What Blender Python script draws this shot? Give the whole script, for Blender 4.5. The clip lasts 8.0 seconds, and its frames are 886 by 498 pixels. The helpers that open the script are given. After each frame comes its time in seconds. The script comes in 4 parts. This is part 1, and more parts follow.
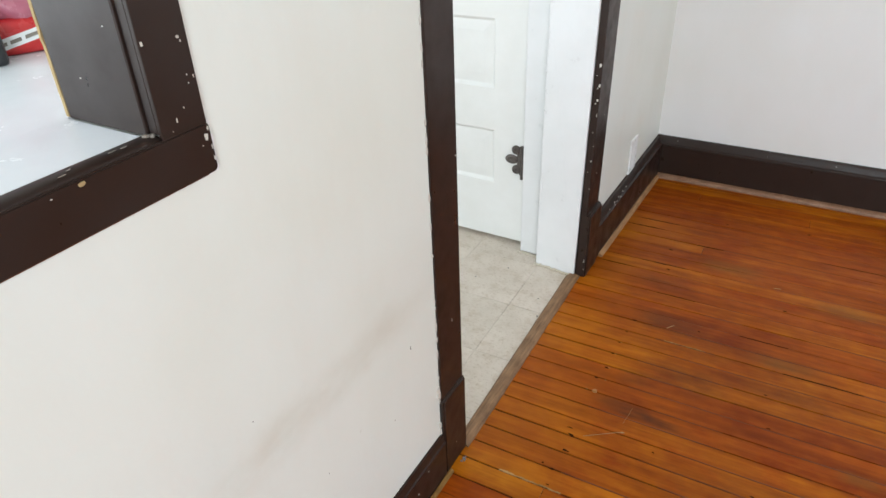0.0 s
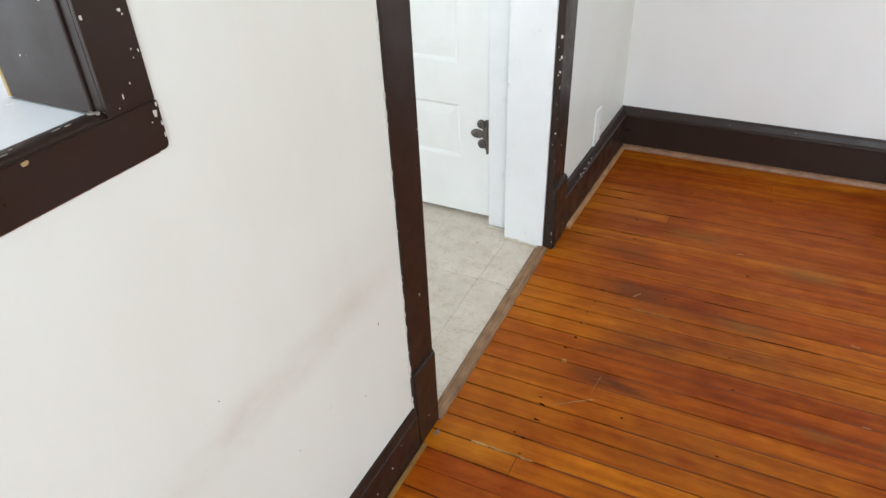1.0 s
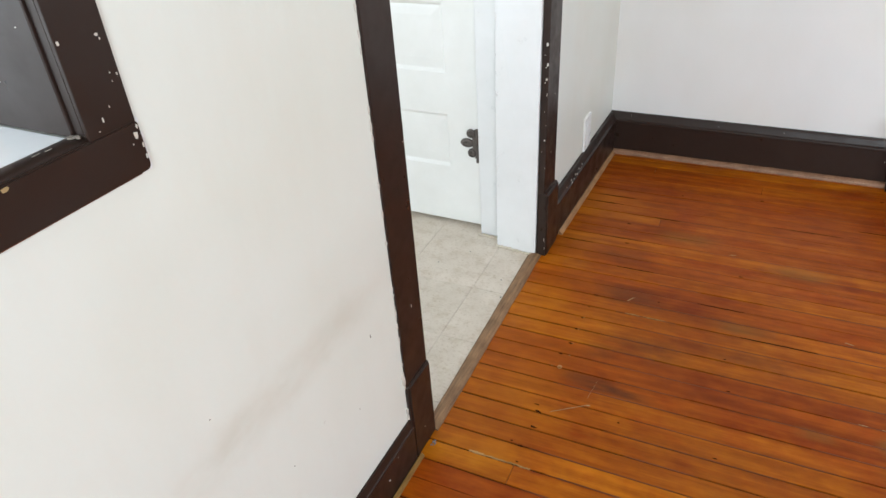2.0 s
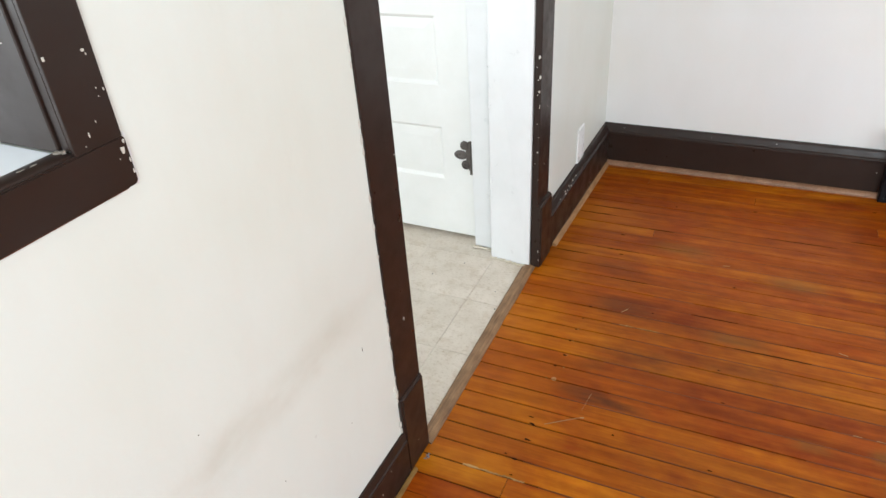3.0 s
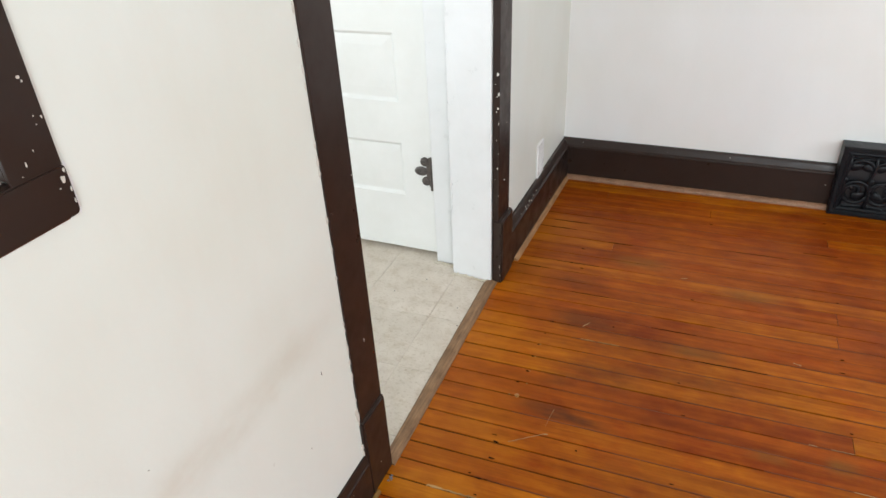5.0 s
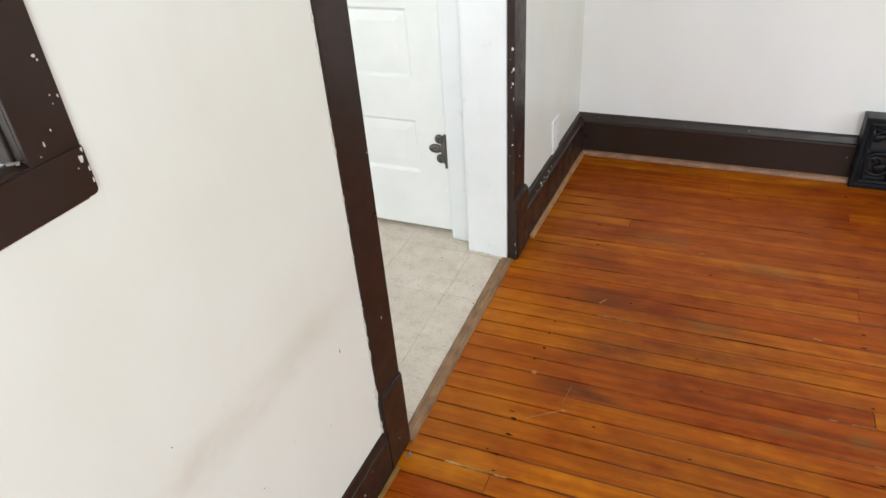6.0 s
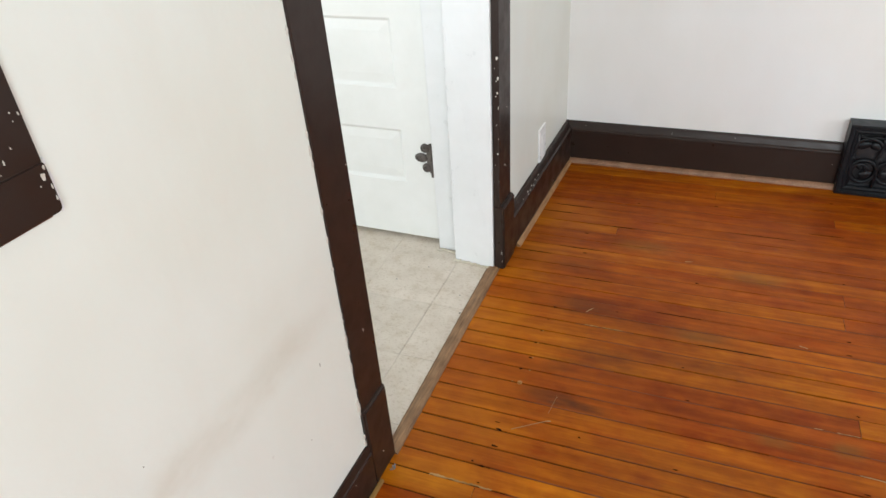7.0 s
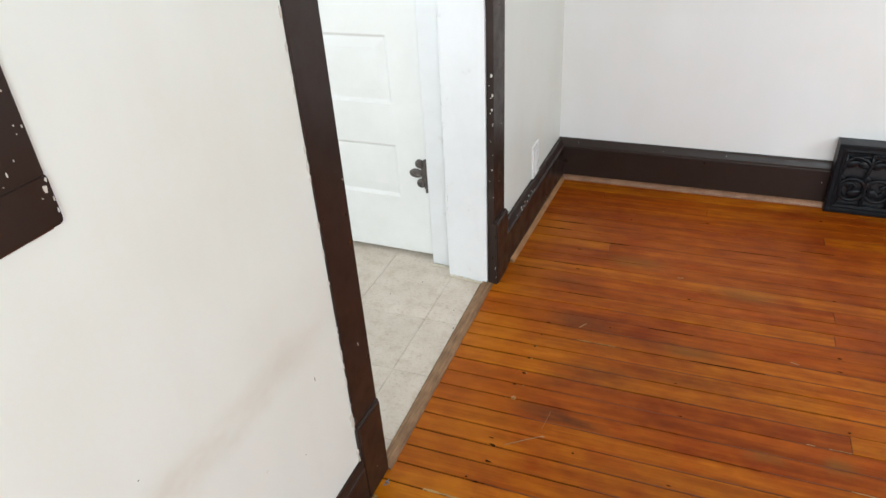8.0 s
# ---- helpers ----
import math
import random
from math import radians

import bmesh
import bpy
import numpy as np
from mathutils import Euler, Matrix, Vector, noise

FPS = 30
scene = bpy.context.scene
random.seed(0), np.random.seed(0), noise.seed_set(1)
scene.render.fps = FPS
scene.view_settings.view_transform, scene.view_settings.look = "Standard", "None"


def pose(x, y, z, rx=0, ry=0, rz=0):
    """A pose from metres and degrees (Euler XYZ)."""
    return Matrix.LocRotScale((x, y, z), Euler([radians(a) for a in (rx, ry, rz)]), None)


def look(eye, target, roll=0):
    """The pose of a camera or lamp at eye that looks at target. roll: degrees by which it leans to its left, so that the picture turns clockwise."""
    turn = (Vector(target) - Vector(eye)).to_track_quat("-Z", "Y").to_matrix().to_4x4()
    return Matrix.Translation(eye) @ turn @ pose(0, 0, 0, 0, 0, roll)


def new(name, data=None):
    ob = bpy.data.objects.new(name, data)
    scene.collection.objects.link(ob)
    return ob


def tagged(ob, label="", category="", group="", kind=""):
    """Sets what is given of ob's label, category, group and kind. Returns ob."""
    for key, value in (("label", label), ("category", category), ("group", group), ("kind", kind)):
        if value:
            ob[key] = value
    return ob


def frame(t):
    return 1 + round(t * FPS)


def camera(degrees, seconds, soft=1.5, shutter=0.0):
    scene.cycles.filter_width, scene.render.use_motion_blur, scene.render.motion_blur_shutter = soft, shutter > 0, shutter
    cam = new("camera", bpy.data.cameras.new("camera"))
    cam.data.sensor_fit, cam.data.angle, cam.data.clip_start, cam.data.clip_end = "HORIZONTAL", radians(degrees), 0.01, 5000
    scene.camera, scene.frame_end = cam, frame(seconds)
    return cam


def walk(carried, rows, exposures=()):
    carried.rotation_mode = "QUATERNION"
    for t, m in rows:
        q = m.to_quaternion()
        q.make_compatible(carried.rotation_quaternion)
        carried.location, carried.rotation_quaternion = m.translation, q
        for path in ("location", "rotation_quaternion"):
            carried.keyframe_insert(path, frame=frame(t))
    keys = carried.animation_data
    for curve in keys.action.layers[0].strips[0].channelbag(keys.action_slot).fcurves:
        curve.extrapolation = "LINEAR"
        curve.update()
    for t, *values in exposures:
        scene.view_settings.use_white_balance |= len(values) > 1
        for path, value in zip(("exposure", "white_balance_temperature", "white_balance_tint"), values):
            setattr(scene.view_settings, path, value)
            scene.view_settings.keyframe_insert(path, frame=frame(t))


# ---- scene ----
cam = camera(66.8, 8.0)

PATH = [
    (0, (0.544, -0.928, 1.191), (-0.331, 0.528, 0.136), -2.2),
    (0.2, (0.546, -0.921, 1.189), (-0.316, 0.533, 0.118), -2.0),
    (0.3, (0.555, -0.919, 1.193), (-0.3, 0.53, 0.11), -1.9),
    (0.5, (0.563, -0.919, 1.186), (-0.245, 0.548, 0.092), -3.2),
    (1, (0.559, -0.925, 1.184), (-0.232, 0.538, 0.073), -2.6),
    (1.5, (0.565, -0.922, 1.187), (-0.229, 0.545, 0.084), -3.8),
    (3, (0.58, -0.913, 1.189), (-0.209, 0.587, 0.126), -4.2),
    (3.5, (0.58, -0.906, 1.19), (-0.194, 0.604, 0.132), -4.3),
    (4, (0.589, -0.895, 1.191), (-0.146, 0.643, 0.144), -4.1),
    (4.2, (0.592, -0.892, 1.195), (-0.089, 0.675, 0.154), -4.3),
    (4.45, (0.594, -0.891, 1.197), (-0.057, 0.69, 0.16), -4.2),
    (5.3, (0.578, -0.897, 1.197), (-0.162, 0.641, 0.154), -3.5),
    (5.5, (0.578, -0.893, 1.192), (-0.172, 0.62, 0.121), -4.8),
    (6, (0.576, -0.894, 1.192), (-0.15, 0.618, 0.101), -4.5),
    (6.5, (0.587, -0.887, 1.192), (-0.141, 0.627, 0.106), -4.4),
    (7, (0.593, -0.874, 1.195), (-0.119, 0.654, 0.118), -4.5),
    (7.5, (0.585, -0.873, 1.193), (-0.107, 0.663, 0.114), -3.5),
    (8, (0.59, -0.883, 1.198), (-0.107, 0.678, 0.159), -3.7),
]
walk(cam, [(t, look(eye, target, roll)) for t, eye, target, roll in PATH], [
    (0, 0.10, 6380, 10), (0.5, 0.15, 6320, 10), (1.5, 0.12, 6330, 10), (3.0, 0.30, 6440, 10), (3.5, 0.23, 6450, 10), (4.2, 0.17, 6480, 10), (5.5, 0.18, 6550, 10), (7.5, 0.18, 6550, 10), (8, 0.18, 6420, 10)])

# ---- world and light ----
world = bpy.data.worlds.new("sky")
scene.world = world
world.use_nodes = True
wn = world.node_tree.nodes
sky = wn.new("ShaderNodeTexSky")
sky.sky_type, sky.sun_disc = "NISHITA", False
sky.sun_elevation, sky.sun_rotation = radians(42), radians(200)
wn["Background"].inputs["Strength"].default_value = 0.1
world.node_tree.links.new(sky.outputs["Color"], wn["Background"].inputs["Color"])

sun = new("sun", bpy.data.lights.new("sun", "SUN"))
sun.data.energy, sun.data.angle, sun.data.color = 0.8, radians(10), (1.0, 0.96, 0.9)
sun.matrix_world = look((3, -9, 8), (0, 0, 0))


def window_light(name, eye, target, width, height, power, color):
    lamp = new(name, bpy.data.lights.new(name, "AREA"))
    lamp.data.shape, lamp.data.size, lamp.data.size_y = "RECTANGLE", width, height
    lamp.data.energy, lamp.data.color = power, color
    lamp.matrix_world = look(eye, target)
    return lamp


DAY = (0.845, 0.942, 1.0)
window_light("daylight_south", (1.75, -2.66, 1.45), (1.75, 0, 1.25), 1.5, 1.5, 60, DAY)
window_light("daylight_east", (3.46, -0.3, 1.45), (0, -0.3, 1.2), 1.4, 1.5, 28, DAY)
window_light("daylight_kitchen", (-1.25, -2.66, 1.6), (-1.25, 0, 1.2), 1.3, 1.2, 33, DAY)
# unseen source, added so the hatch jamb has something bright to reflect
window_light("daylight_kitchen_west", (-2.36, -1.7, 1.1), (0, -1.5, 1.0), 1.2, 1.6, 32, DAY)


# ---- materials ----
def material(name, rough=0.5, metal=0.0):
    m = bpy.data.materials.new(name)
    m.use_nodes = True
    b = m.node_tree.nodes["Principled BSDF"]
    b.inputs["Roughness"].default_value = rough
    b.inputs["Metallic"].default_value = metal
    return m, m.node_tree, b


def node(tree, kind, **values):
    n = tree.nodes.new(kind)
    for key, value in values.items():
        n.inputs[key].default_value = value
    return n


def ramp(tree, source, stops):
    r = tree.nodes.new("ShaderNodeValToRGB")
    e = r.color_ramp.elements
    while len(e) < len(stops):
        e.new(0.5)
    for el, (p, c) in zip(e, stops):
        el.position, el.color = p, (*c, 1)
    tree.links.new(source, r.inputs["Fac"])
    return r.outputs["Color"]


def position(tree, scale=(1, 1, 1), turn=0.0):
    g = tree.nodes.new("ShaderNodeNewGeometry")
    mp = tree.nodes.new("ShaderNodeMapping")
    mp.inputs["Scale"].default_value = scale
    mp.inputs["Rotation"].default_value = (0, 0, turn)
    tree.links.new(g.outputs["Position"], mp.inputs["Vector"])
    return mp.outputs["Vector"]


def noise_of(tree, vector, scale, detail=4.0, rough=0.55):
    n = node(tree, "ShaderNodeTexNoise", Scale=scale, Detail=detail, Roughness=rough)
    tree.links.new(vector, n.inputs["Vector"])
    return n.outputs["Fac"]


def mix(tree, fac, a, b, kind="MIX"):
    m = tree.nodes.new("ShaderNodeMix")
    m.data_type, m.blend_type = "RGBA", kind
    for slot, value in ((0, fac), (6, a), (7, b)):
        if hasattr(value, "links"):
            tree.links.new(value, m.inputs[slot])
        else:
            m.inputs[slot].default_value = value if slot == 0 else (*value, 1)
    return m.outputs[2]


def math_of(tree, op, a, b=0.0, c=0.0):
    m = tree.nodes.new("ShaderNodeMath")
    m.operation = op
    for slot, value in enumerate((a, b, c)):
        if hasattr(value, "links"):
            tree.links.new(value, m.inputs[slot])
        else:
            m.inputs[slot].default_value = value
    return m.outputs[0]


def bump(tree, bsdf, height, strength, distance=0.002):
    b = tree.nodes.new("ShaderNodeBump")
    b.inputs["Strength"].default_value, b.inputs["Distance"].default_value = strength, distance
    tree.links.new(height, b.inputs["Height"])
    tree.links.new(b.outputs["Normal"], bsdf.inputs["Normal"])


def stripe(tree, value, centre, width, soft):
    """1 inside centre +- width, falling to 0 over soft."""
    d = math_of(tree, "ABSOLUTE", math_of(tree, "SUBTRACT", value, centre))
    m = tree.nodes.new("ShaderNodeMapRange")
    m.interpolation_type = "SMOOTHSTEP"
    m.inputs[1].default_value, m.inputs[2].default_value = width, width + soft
    m.inputs[3].default_value, m.inputs[4].default_value = 1, 0
    tree.links.new(d, m.inputs[0])
    return m.outputs[0]


def wall_paint(name, base, scuffed=False):
    m, t, b = material(name, 0.42)
    p = position(t)
    big, fine = noise_of(t, p, 1.6, 3), noise_of(t, p, 60, 3)
    r, g, bl = base
    c = ramp(t, big, [(0.3, (r * 0.975, g * 0.965, bl * 0.94)), (0.5, base), (0.7, (r * 0.985, g * 1.0, bl * 1.02))])
    roller = ramp(t, noise_of(t, position(t, (1, 1, 0.35)), 7, 4), [(0.35, (0.975, 0.97, 0.96)), (0.6, (1, 1, 1))])
    c = mix(t, 0.7, c, roller, "MULTIPLY")
    if scuffed:
        s = t.nodes.new("ShaderNodeSeparateXYZ")
        t.links.new(p, s.inputs[0])
        wob = math_of(t, "ADD", s.outputs[2], math_of(t, "MULTIPLY", math_of(t, "SUBTRACT", noise_of(t, p, 7, 4), 0.5), 0.08))
        band = math_of(t, "MULTIPLY", stripe(t, wob, 0.502, 0.004, 0.052), stripe(t, s.outputs[1], -0.43, 0.16, 0.22))
        broken = math_of(t, "MULTIPLY", band, ramp(t, noise_of(t, position(t, (1, 0.6, 1)), 13, 4), [(0.36, (0.2,) * 3), (0.62, (0.85,) * 3)]))
        c = mix(t, math_of(t, "MULTIPLY", broken, 0.38), c, (0.49, 0.425, 0.315))
        rub = math_of(t, "MULTIPLY", stripe(t, s.outputs[2], 0.56, 0.02, 0.10), stripe(t, s.outputs[1], -0.19, 0.04, 0.14))
        c = mix(t, math_of(t, "MULTIPLY", rub, math_of(t, "MULTIPLY", noise_of(t, p, 10, 4), 0.2)), c, (0.55, 0.48, 0.38))
        smear = ramp(t, noise_of(t, position(t, (1, 2.6, 0.8)), 2.2, 5, 0.65), [(0.52, (0, 0, 0)), (0.75, (1, 1, 1))])
        c = mix(t, math_of(t, "MULTIPLY", smear, 0.15), c, (0.66, 0.58, 0.48))
        specks = ramp(t, noise_of(t, p, 46, 2), [(0.78, (0, 0, 0)), (0.80, (1, 1, 1))])
        c = mix(t, math_of(t, "MULTIPLY", specks, 0.2), c, (0.45, 0.4, 0.34))
    t.links.new(c, b.inputs["Base Color"])
    rr = ramp(t, noise_of(t, p, 5, 3), [(0.3, (0.34,) * 3), (0.7, (0.52,) * 3)])
    t.links.new(rr, b.inputs["Roughness"])
    bump(t, b, math_of(t, "ADD", math_of(t, "MULTIPLY", fine, 0.3), noise_of(t, p, 9, 4)), 0.25, 0.004)
    return m


CREAM = wall_paint("cream_wall_paint", (0.755, 0.765, 0.708), True)
PALE = wall_paint("pale_wall_paint", (0.83, 0.825, 0.81))
CEILING = wall_paint("white_ceiling_paint", (0.82, 0.82, 0.80))


def gloss_paint(name, base, alt, rough, relief=0.2, dust=0.0):
    m, t, b = material(name, rough)
    p = position(t)
    c = ramp(t, noise_of(t, p, 11, 5, 0.6), [(0.35, alt), (0.65, base)])
    if dust:
        d = ramp(t, noise_of(t, p, 85, 3), [(0.68, (0, 0, 0)), (0.78, (1, 1, 1))])
        c = mix(t, math_of(t, "MULTIPLY", d, dust), c, (0.28, 0.24, 0.2))
    if rough >= 0.6:
        b.inputs["Specular IOR Level"].default_value = 0.1
    t.links.new(c, b.inputs["Base Color"])
    rr = ramp(t, noise_of(t, p, 22, 4), [(0.3, (rough * 0.75,) * 3), (0.7, (min(1, rough * 1.35),) * 3)])
    t.links.new(rr, b.inputs["Roughness"])
    brush = noise_of(t, position(t, (1, 1, 0.12)), 120, 3)
    if relief > 0:
        bump(t, b, math_of(t, "ADD", brush, noise_of(t, p, 30, 3)), relief, 0.0012)
    return m


DARK = gloss_paint("dark_brown_gloss_paint", (0.0235, 0.0128, 0.0092), (0.0275, 0.0162, 0.0122), 0.36, 0.0)
DARK.node_tree.nodes["Principled BSDF"].inputs["Specular IOR Level"].default_value = 0.3
WHITE = gloss_paint("white_gloss_paint", (0.80, 0.80, 0.80), (0.77, 0.77, 0.765), 0.35, 0.3)
DOOR_WHITE = gloss_paint("white_door_paint", (0.81, 0.805, 0.78), (0.78, 0.775, 0.745), 0.38, 0.2)
PLATE = gloss_paint("white_plastic", (0.85, 0.85, 0.84), (0.83, 0.83, 0.82), 0.3, 0.02)
COUNTER = gloss_paint("white_laminate", (0.86, 0.89, 0.92), (0.85, 0.88, 0.91), 0.22, 0.0)
IRON = gloss_paint("black_cast_iron", (0.006, 0.007, 0.009), (0.009, 0.010, 0.012), 0.34, 0.2)
IRON.node_tree.nodes["Principled BSDF"].inputs["Specular IOR Level"].default_value = 0.22
CHIP = gloss_paint("old_white_paint", (0.72, 0.69, 0.64), (0.6, 0.55, 0.48), 0.6)
TAN_CHIP = gloss_paint("bare_tan_wood", (0.44, 0.32, 0.16), (0.34, 0.23, 0.11), 0.7)
RIM = gloss_paint("bare_reddish_wood", (0.20, 0.075, 0.035), (0.10, 0.035, 0.018), 0.6)
RESIN = gloss_paint("amber_resin", (0.46, 0.22, 0.06), (0.34, 0.15, 0.035), 0.45)
FILLER = gloss_paint("tan_gap_filler", (0.46, 0.28, 0.115), (0.24, 0.13, 0.045), 0.8)
YELLOW = gloss_paint("bare_yellow_wood", (0.27, 0.15, 0.045), (0.15, 0.075, 0.022), 0.7)
CAULK = gloss_paint("yellowed_caulk", (0.74, 0.68, 0.58), (0.62, 0.54, 0.42), 0.6, 0.6)
RED = gloss_paint("red_printed_film", (0.62, 0.035, 0.03), (0.5, 0.02, 0.025), 0.3)
PINK = gloss_paint("pink_plastic_film", (0.55, 0.22, 0.27), (0.42, 0.12, 0.17), 0.3)
BLACK = gloss_paint("black_plastic", (0.012, 0.012, 0.014), (0.02, 0.02, 0.022), 0.4)
BRONZE = gloss_paint("aged_bronze", (0.085, 0.072, 0.064), (0.16, 0.14, 0.13), 0.42, 0.4)
BRONZE.node_tree.nodes["Principled BSDF"].inputs["Metallic"].default_value = 0.7
DUST = gloss_paint("grey_dust", (0.36, 0.32, 0.27), (0.12, 0.10, 0.085), 0.9)
LINT = gloss_paint("grey_lint_and_paint", (0.33, 0.33, 0.33), (0.06, 0.06, 0.065), 0.9)
CASE = gloss_paint("white_cabinet_paint", (0.78, 0.78, 0.76), (0.74, 0.74, 0.72), 0.45)

GLASS, gt, gb = material("window_glass", 0.02)
gb.inputs["Transmission Weight"].default_value = 1.0
gb.inputs["IOR"].default_value = 1.45

TURN = radians(1.5)


def wood_floor():
    m, t, b = material("amber_varnished_fir", 0.3)
    b.inputs["Specular IOR Level"].default_value = 0.14
    info = t.nodes.new("ShaderNodeObjectInfo")
    shift = t.nodes.new("ShaderNodeVectorMath")
    shift.operation = "ADD"
    t.links.new(position(t, (1, 1, 1), -TURN), shift.inputs[0])
    comb = t.nodes.new("ShaderNodeCombineXYZ")
    for k, f in enumerate((37.0, 11.0, 5.0)):
        t.links.new(math_of(t, "MULTIPLY", info.outputs["Random"], f), comb.inputs[k])
    t.links.new(comb.outputs[0], shift.inputs[1])

    def stretched(sx, sy, scale, detail, rough=0.6):
        mp = t.nodes.new("ShaderNodeMapping")
        mp.inputs["Scale"].default_value = (sx, sy, 1)
        t.links.new(shift.outputs[0], mp.inputs["Vector"])
        return noise_of(t, mp.outputs["Vector"], scale, detail, rough)

    fine = stretched(1.2, 60, 5.0, 5)
    bands = stretched(0.55, 15, 3.0, 4)
    cloud = noise_of(t, position(t), 2.4, 4)
    grain = ramp(t, bands, [(0.28, (0.78, 0.66, 0.52)), (0.48, (1.0, 1.0, 1.0)), (0.70, (1.28, 1.38, 1.3))])
    c = mix(t, 1.0, info.outputs["Color"], grain, "MULTIPLY")
    streak = ramp(t, fine, [(0.36, (0.62, 0.5, 0.42)), (0.52, (1, 1, 1))])
    c = mix(t, 0.2, c, streak, "MULTIPLY")
    worn = ramp(t, stretched(2.0, 9.0, 3.5, 4), [(0.36, (0.72, 0.62, 0.5)), (0.5, (1, 1, 1)), (0.66, (1.3, 1.42, 1.3))])
    c = mix(t, 0.5, c, worn, "MULTIPLY")
    heart = ramp(t, stretched(0.4, 21, 2.3, 3, 0.5), [(0.36, (0.80, 0.60, 0.42)), (0.42, (1, 1, 1)), (0.58, (1, 1, 1)), (0.63, (1.18, 1.42, 1.3))])
    c = mix(t, 0.45, c, heart, "MULTIPLY")
    blotch = ramp(t, noise_of(t, position(t, (1, 1.5, 1)), 8.5, 5, 0.6), [(0.36, (0.88, 0.68, 0.5)), (0.48, (1, 1, 1)), (0.62, (1.14, 1.26, 1.1))])
    c = mix(t, 0.7, c, blotch, "MULTIPLY")
    mottle = ramp(t, noise_of(t, position(t, (1, 1.9, 1)), 19, 4, 0.6), [(0.34, (0.82, 0.74, 0.6)), (0.50, (1, 1, 1)), (0.66, (1.12, 1.2, 1.1))])
    c = mix(t, 0.55, c, mottle, "MULTIPLY")
    dirt = ramp(t, cloud, [(0.34, (0.72, 0.55, 0.42)), (0.50, (1, 1, 1)), (0.68, (1.25, 1.3, 1.2))])
    c = mix(t, 0.6, c, dirt, "MULTIPLY")
    s = t.nodes.new("ShaderNodeSeparateXYZ")
    t.links.new(position(t), s.inputs[0])
    for x, y, rx, ry, k in ((0.36, 0.275, 0.11, 0.018, 0.8), (0.30, 0.29, 0.09, 0.02, 0.6), (0.32, 0.66, 0.11, 0.05, 0.6), (0.40, 0.45, 0.12, 0.06, 0.42),
                            (0.30, 0.40, 0.05, 0.03, 0.4), (0.25, 0.86, 0.10, 0.05, 0.35), (0.62, 0.5, 0.2, 0.03, 0.3),
                            (0.44, 0.38, 0.26, 0.20, 0.16), (0.55, 0.60, 0.30, 0.16, 0.14), (0.80, 0.45, 0.24, 0.14, 0.12), (0.62, 0.13, 0.26, 0.12, 0.26)):
        spot = math_of(t, "MULTIPLY", stripe(t, s.outputs[0], x, rx * 0.2, rx), stripe(t, s.outputs[1], y, ry * 0.2, ry))
        spot = math_of(t, "MULTIPLY", spot, math_of(t, "MULTIPLY", noise_of(t, position(t, (1, 3, 1)), 16, 4), 2 * k))
        c = mix(t, spot, c, (0.10, 0.028, 0.009))
    for x, y, rx, ry in ((0.80, 0.31, 0.05, 0.02), (0.95, 0.33, 0.04, 0.03), (0.62, 0.62, 0.09, 0.03), (0.42, 1.02, 0.12, 0.04), (0.75, 0.93, 0.1, 0.04)):
        dull = math_of(t, "MULTIPLY", stripe(t, s.outputs[0], x, rx * 0.2, rx), stripe(t, s.outputs[1], y, ry * 0.2, ry))
        dull = math_of(t, "MULTIPLY", dull, noise_of(t, position(t, (1, 2, 1)), 22, 4))
        c = mix(t, dull, c, (0.19, 0.082, 0.016))
    # amber patches by the doorway: foot wear, with the door's sheen painted in
    for x, y, rx, ry, k in ((0.08, 0.40, 0.24, 0.34, 0.5), (0.12, 1.16, 0.16, 0.12, 0.8), (0.10, 0.85, 0.12, 0.2, 0.6), (0.12, -0.02, 0.12, 0.06, 0.6), (0.13, 0.10, 0.14, 0.13, 0.45), (0.10, 0.55, 0.10, 0.10, 0.6)):
        foot = math_of(t, "MULTIPLY", stripe(t, s.outputs[0], x, rx * 0.2, rx), stripe(t, s.outputs[1], y, ry * 0.2, ry))
        foot = math_of(t, "MULTIPLY", foot, math_of(t, "MULTIPLY", noise_of(t, position(t, (1, 2, 1)), 9, 4), k))
        c = mix(t, foot, c, (0.46, 0.145, 0.006))
    pores = ramp(t, stretched(3.0, 40, 9.0, 2), [(0.73, (0, 0, 0)), (0.78, (1, 1, 1))])
    c = mix(t, math_of(t, "MULTIPLY", pores, 0.5), c, (0.05, 0.02, 0.012))
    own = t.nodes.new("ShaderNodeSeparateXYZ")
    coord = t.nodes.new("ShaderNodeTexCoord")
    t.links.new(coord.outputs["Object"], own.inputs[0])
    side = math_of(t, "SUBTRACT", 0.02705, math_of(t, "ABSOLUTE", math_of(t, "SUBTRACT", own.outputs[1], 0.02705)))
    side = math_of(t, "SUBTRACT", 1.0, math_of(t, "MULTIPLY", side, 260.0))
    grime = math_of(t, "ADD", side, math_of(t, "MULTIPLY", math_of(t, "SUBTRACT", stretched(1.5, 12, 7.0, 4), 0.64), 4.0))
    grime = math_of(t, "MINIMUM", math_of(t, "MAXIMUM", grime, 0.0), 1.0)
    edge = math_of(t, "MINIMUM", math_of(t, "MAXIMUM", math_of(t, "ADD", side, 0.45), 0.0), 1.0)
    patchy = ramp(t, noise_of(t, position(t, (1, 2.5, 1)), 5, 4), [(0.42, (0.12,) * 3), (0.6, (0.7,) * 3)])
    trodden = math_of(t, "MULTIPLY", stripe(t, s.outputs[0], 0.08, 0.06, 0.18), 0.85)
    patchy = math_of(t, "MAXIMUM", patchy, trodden)
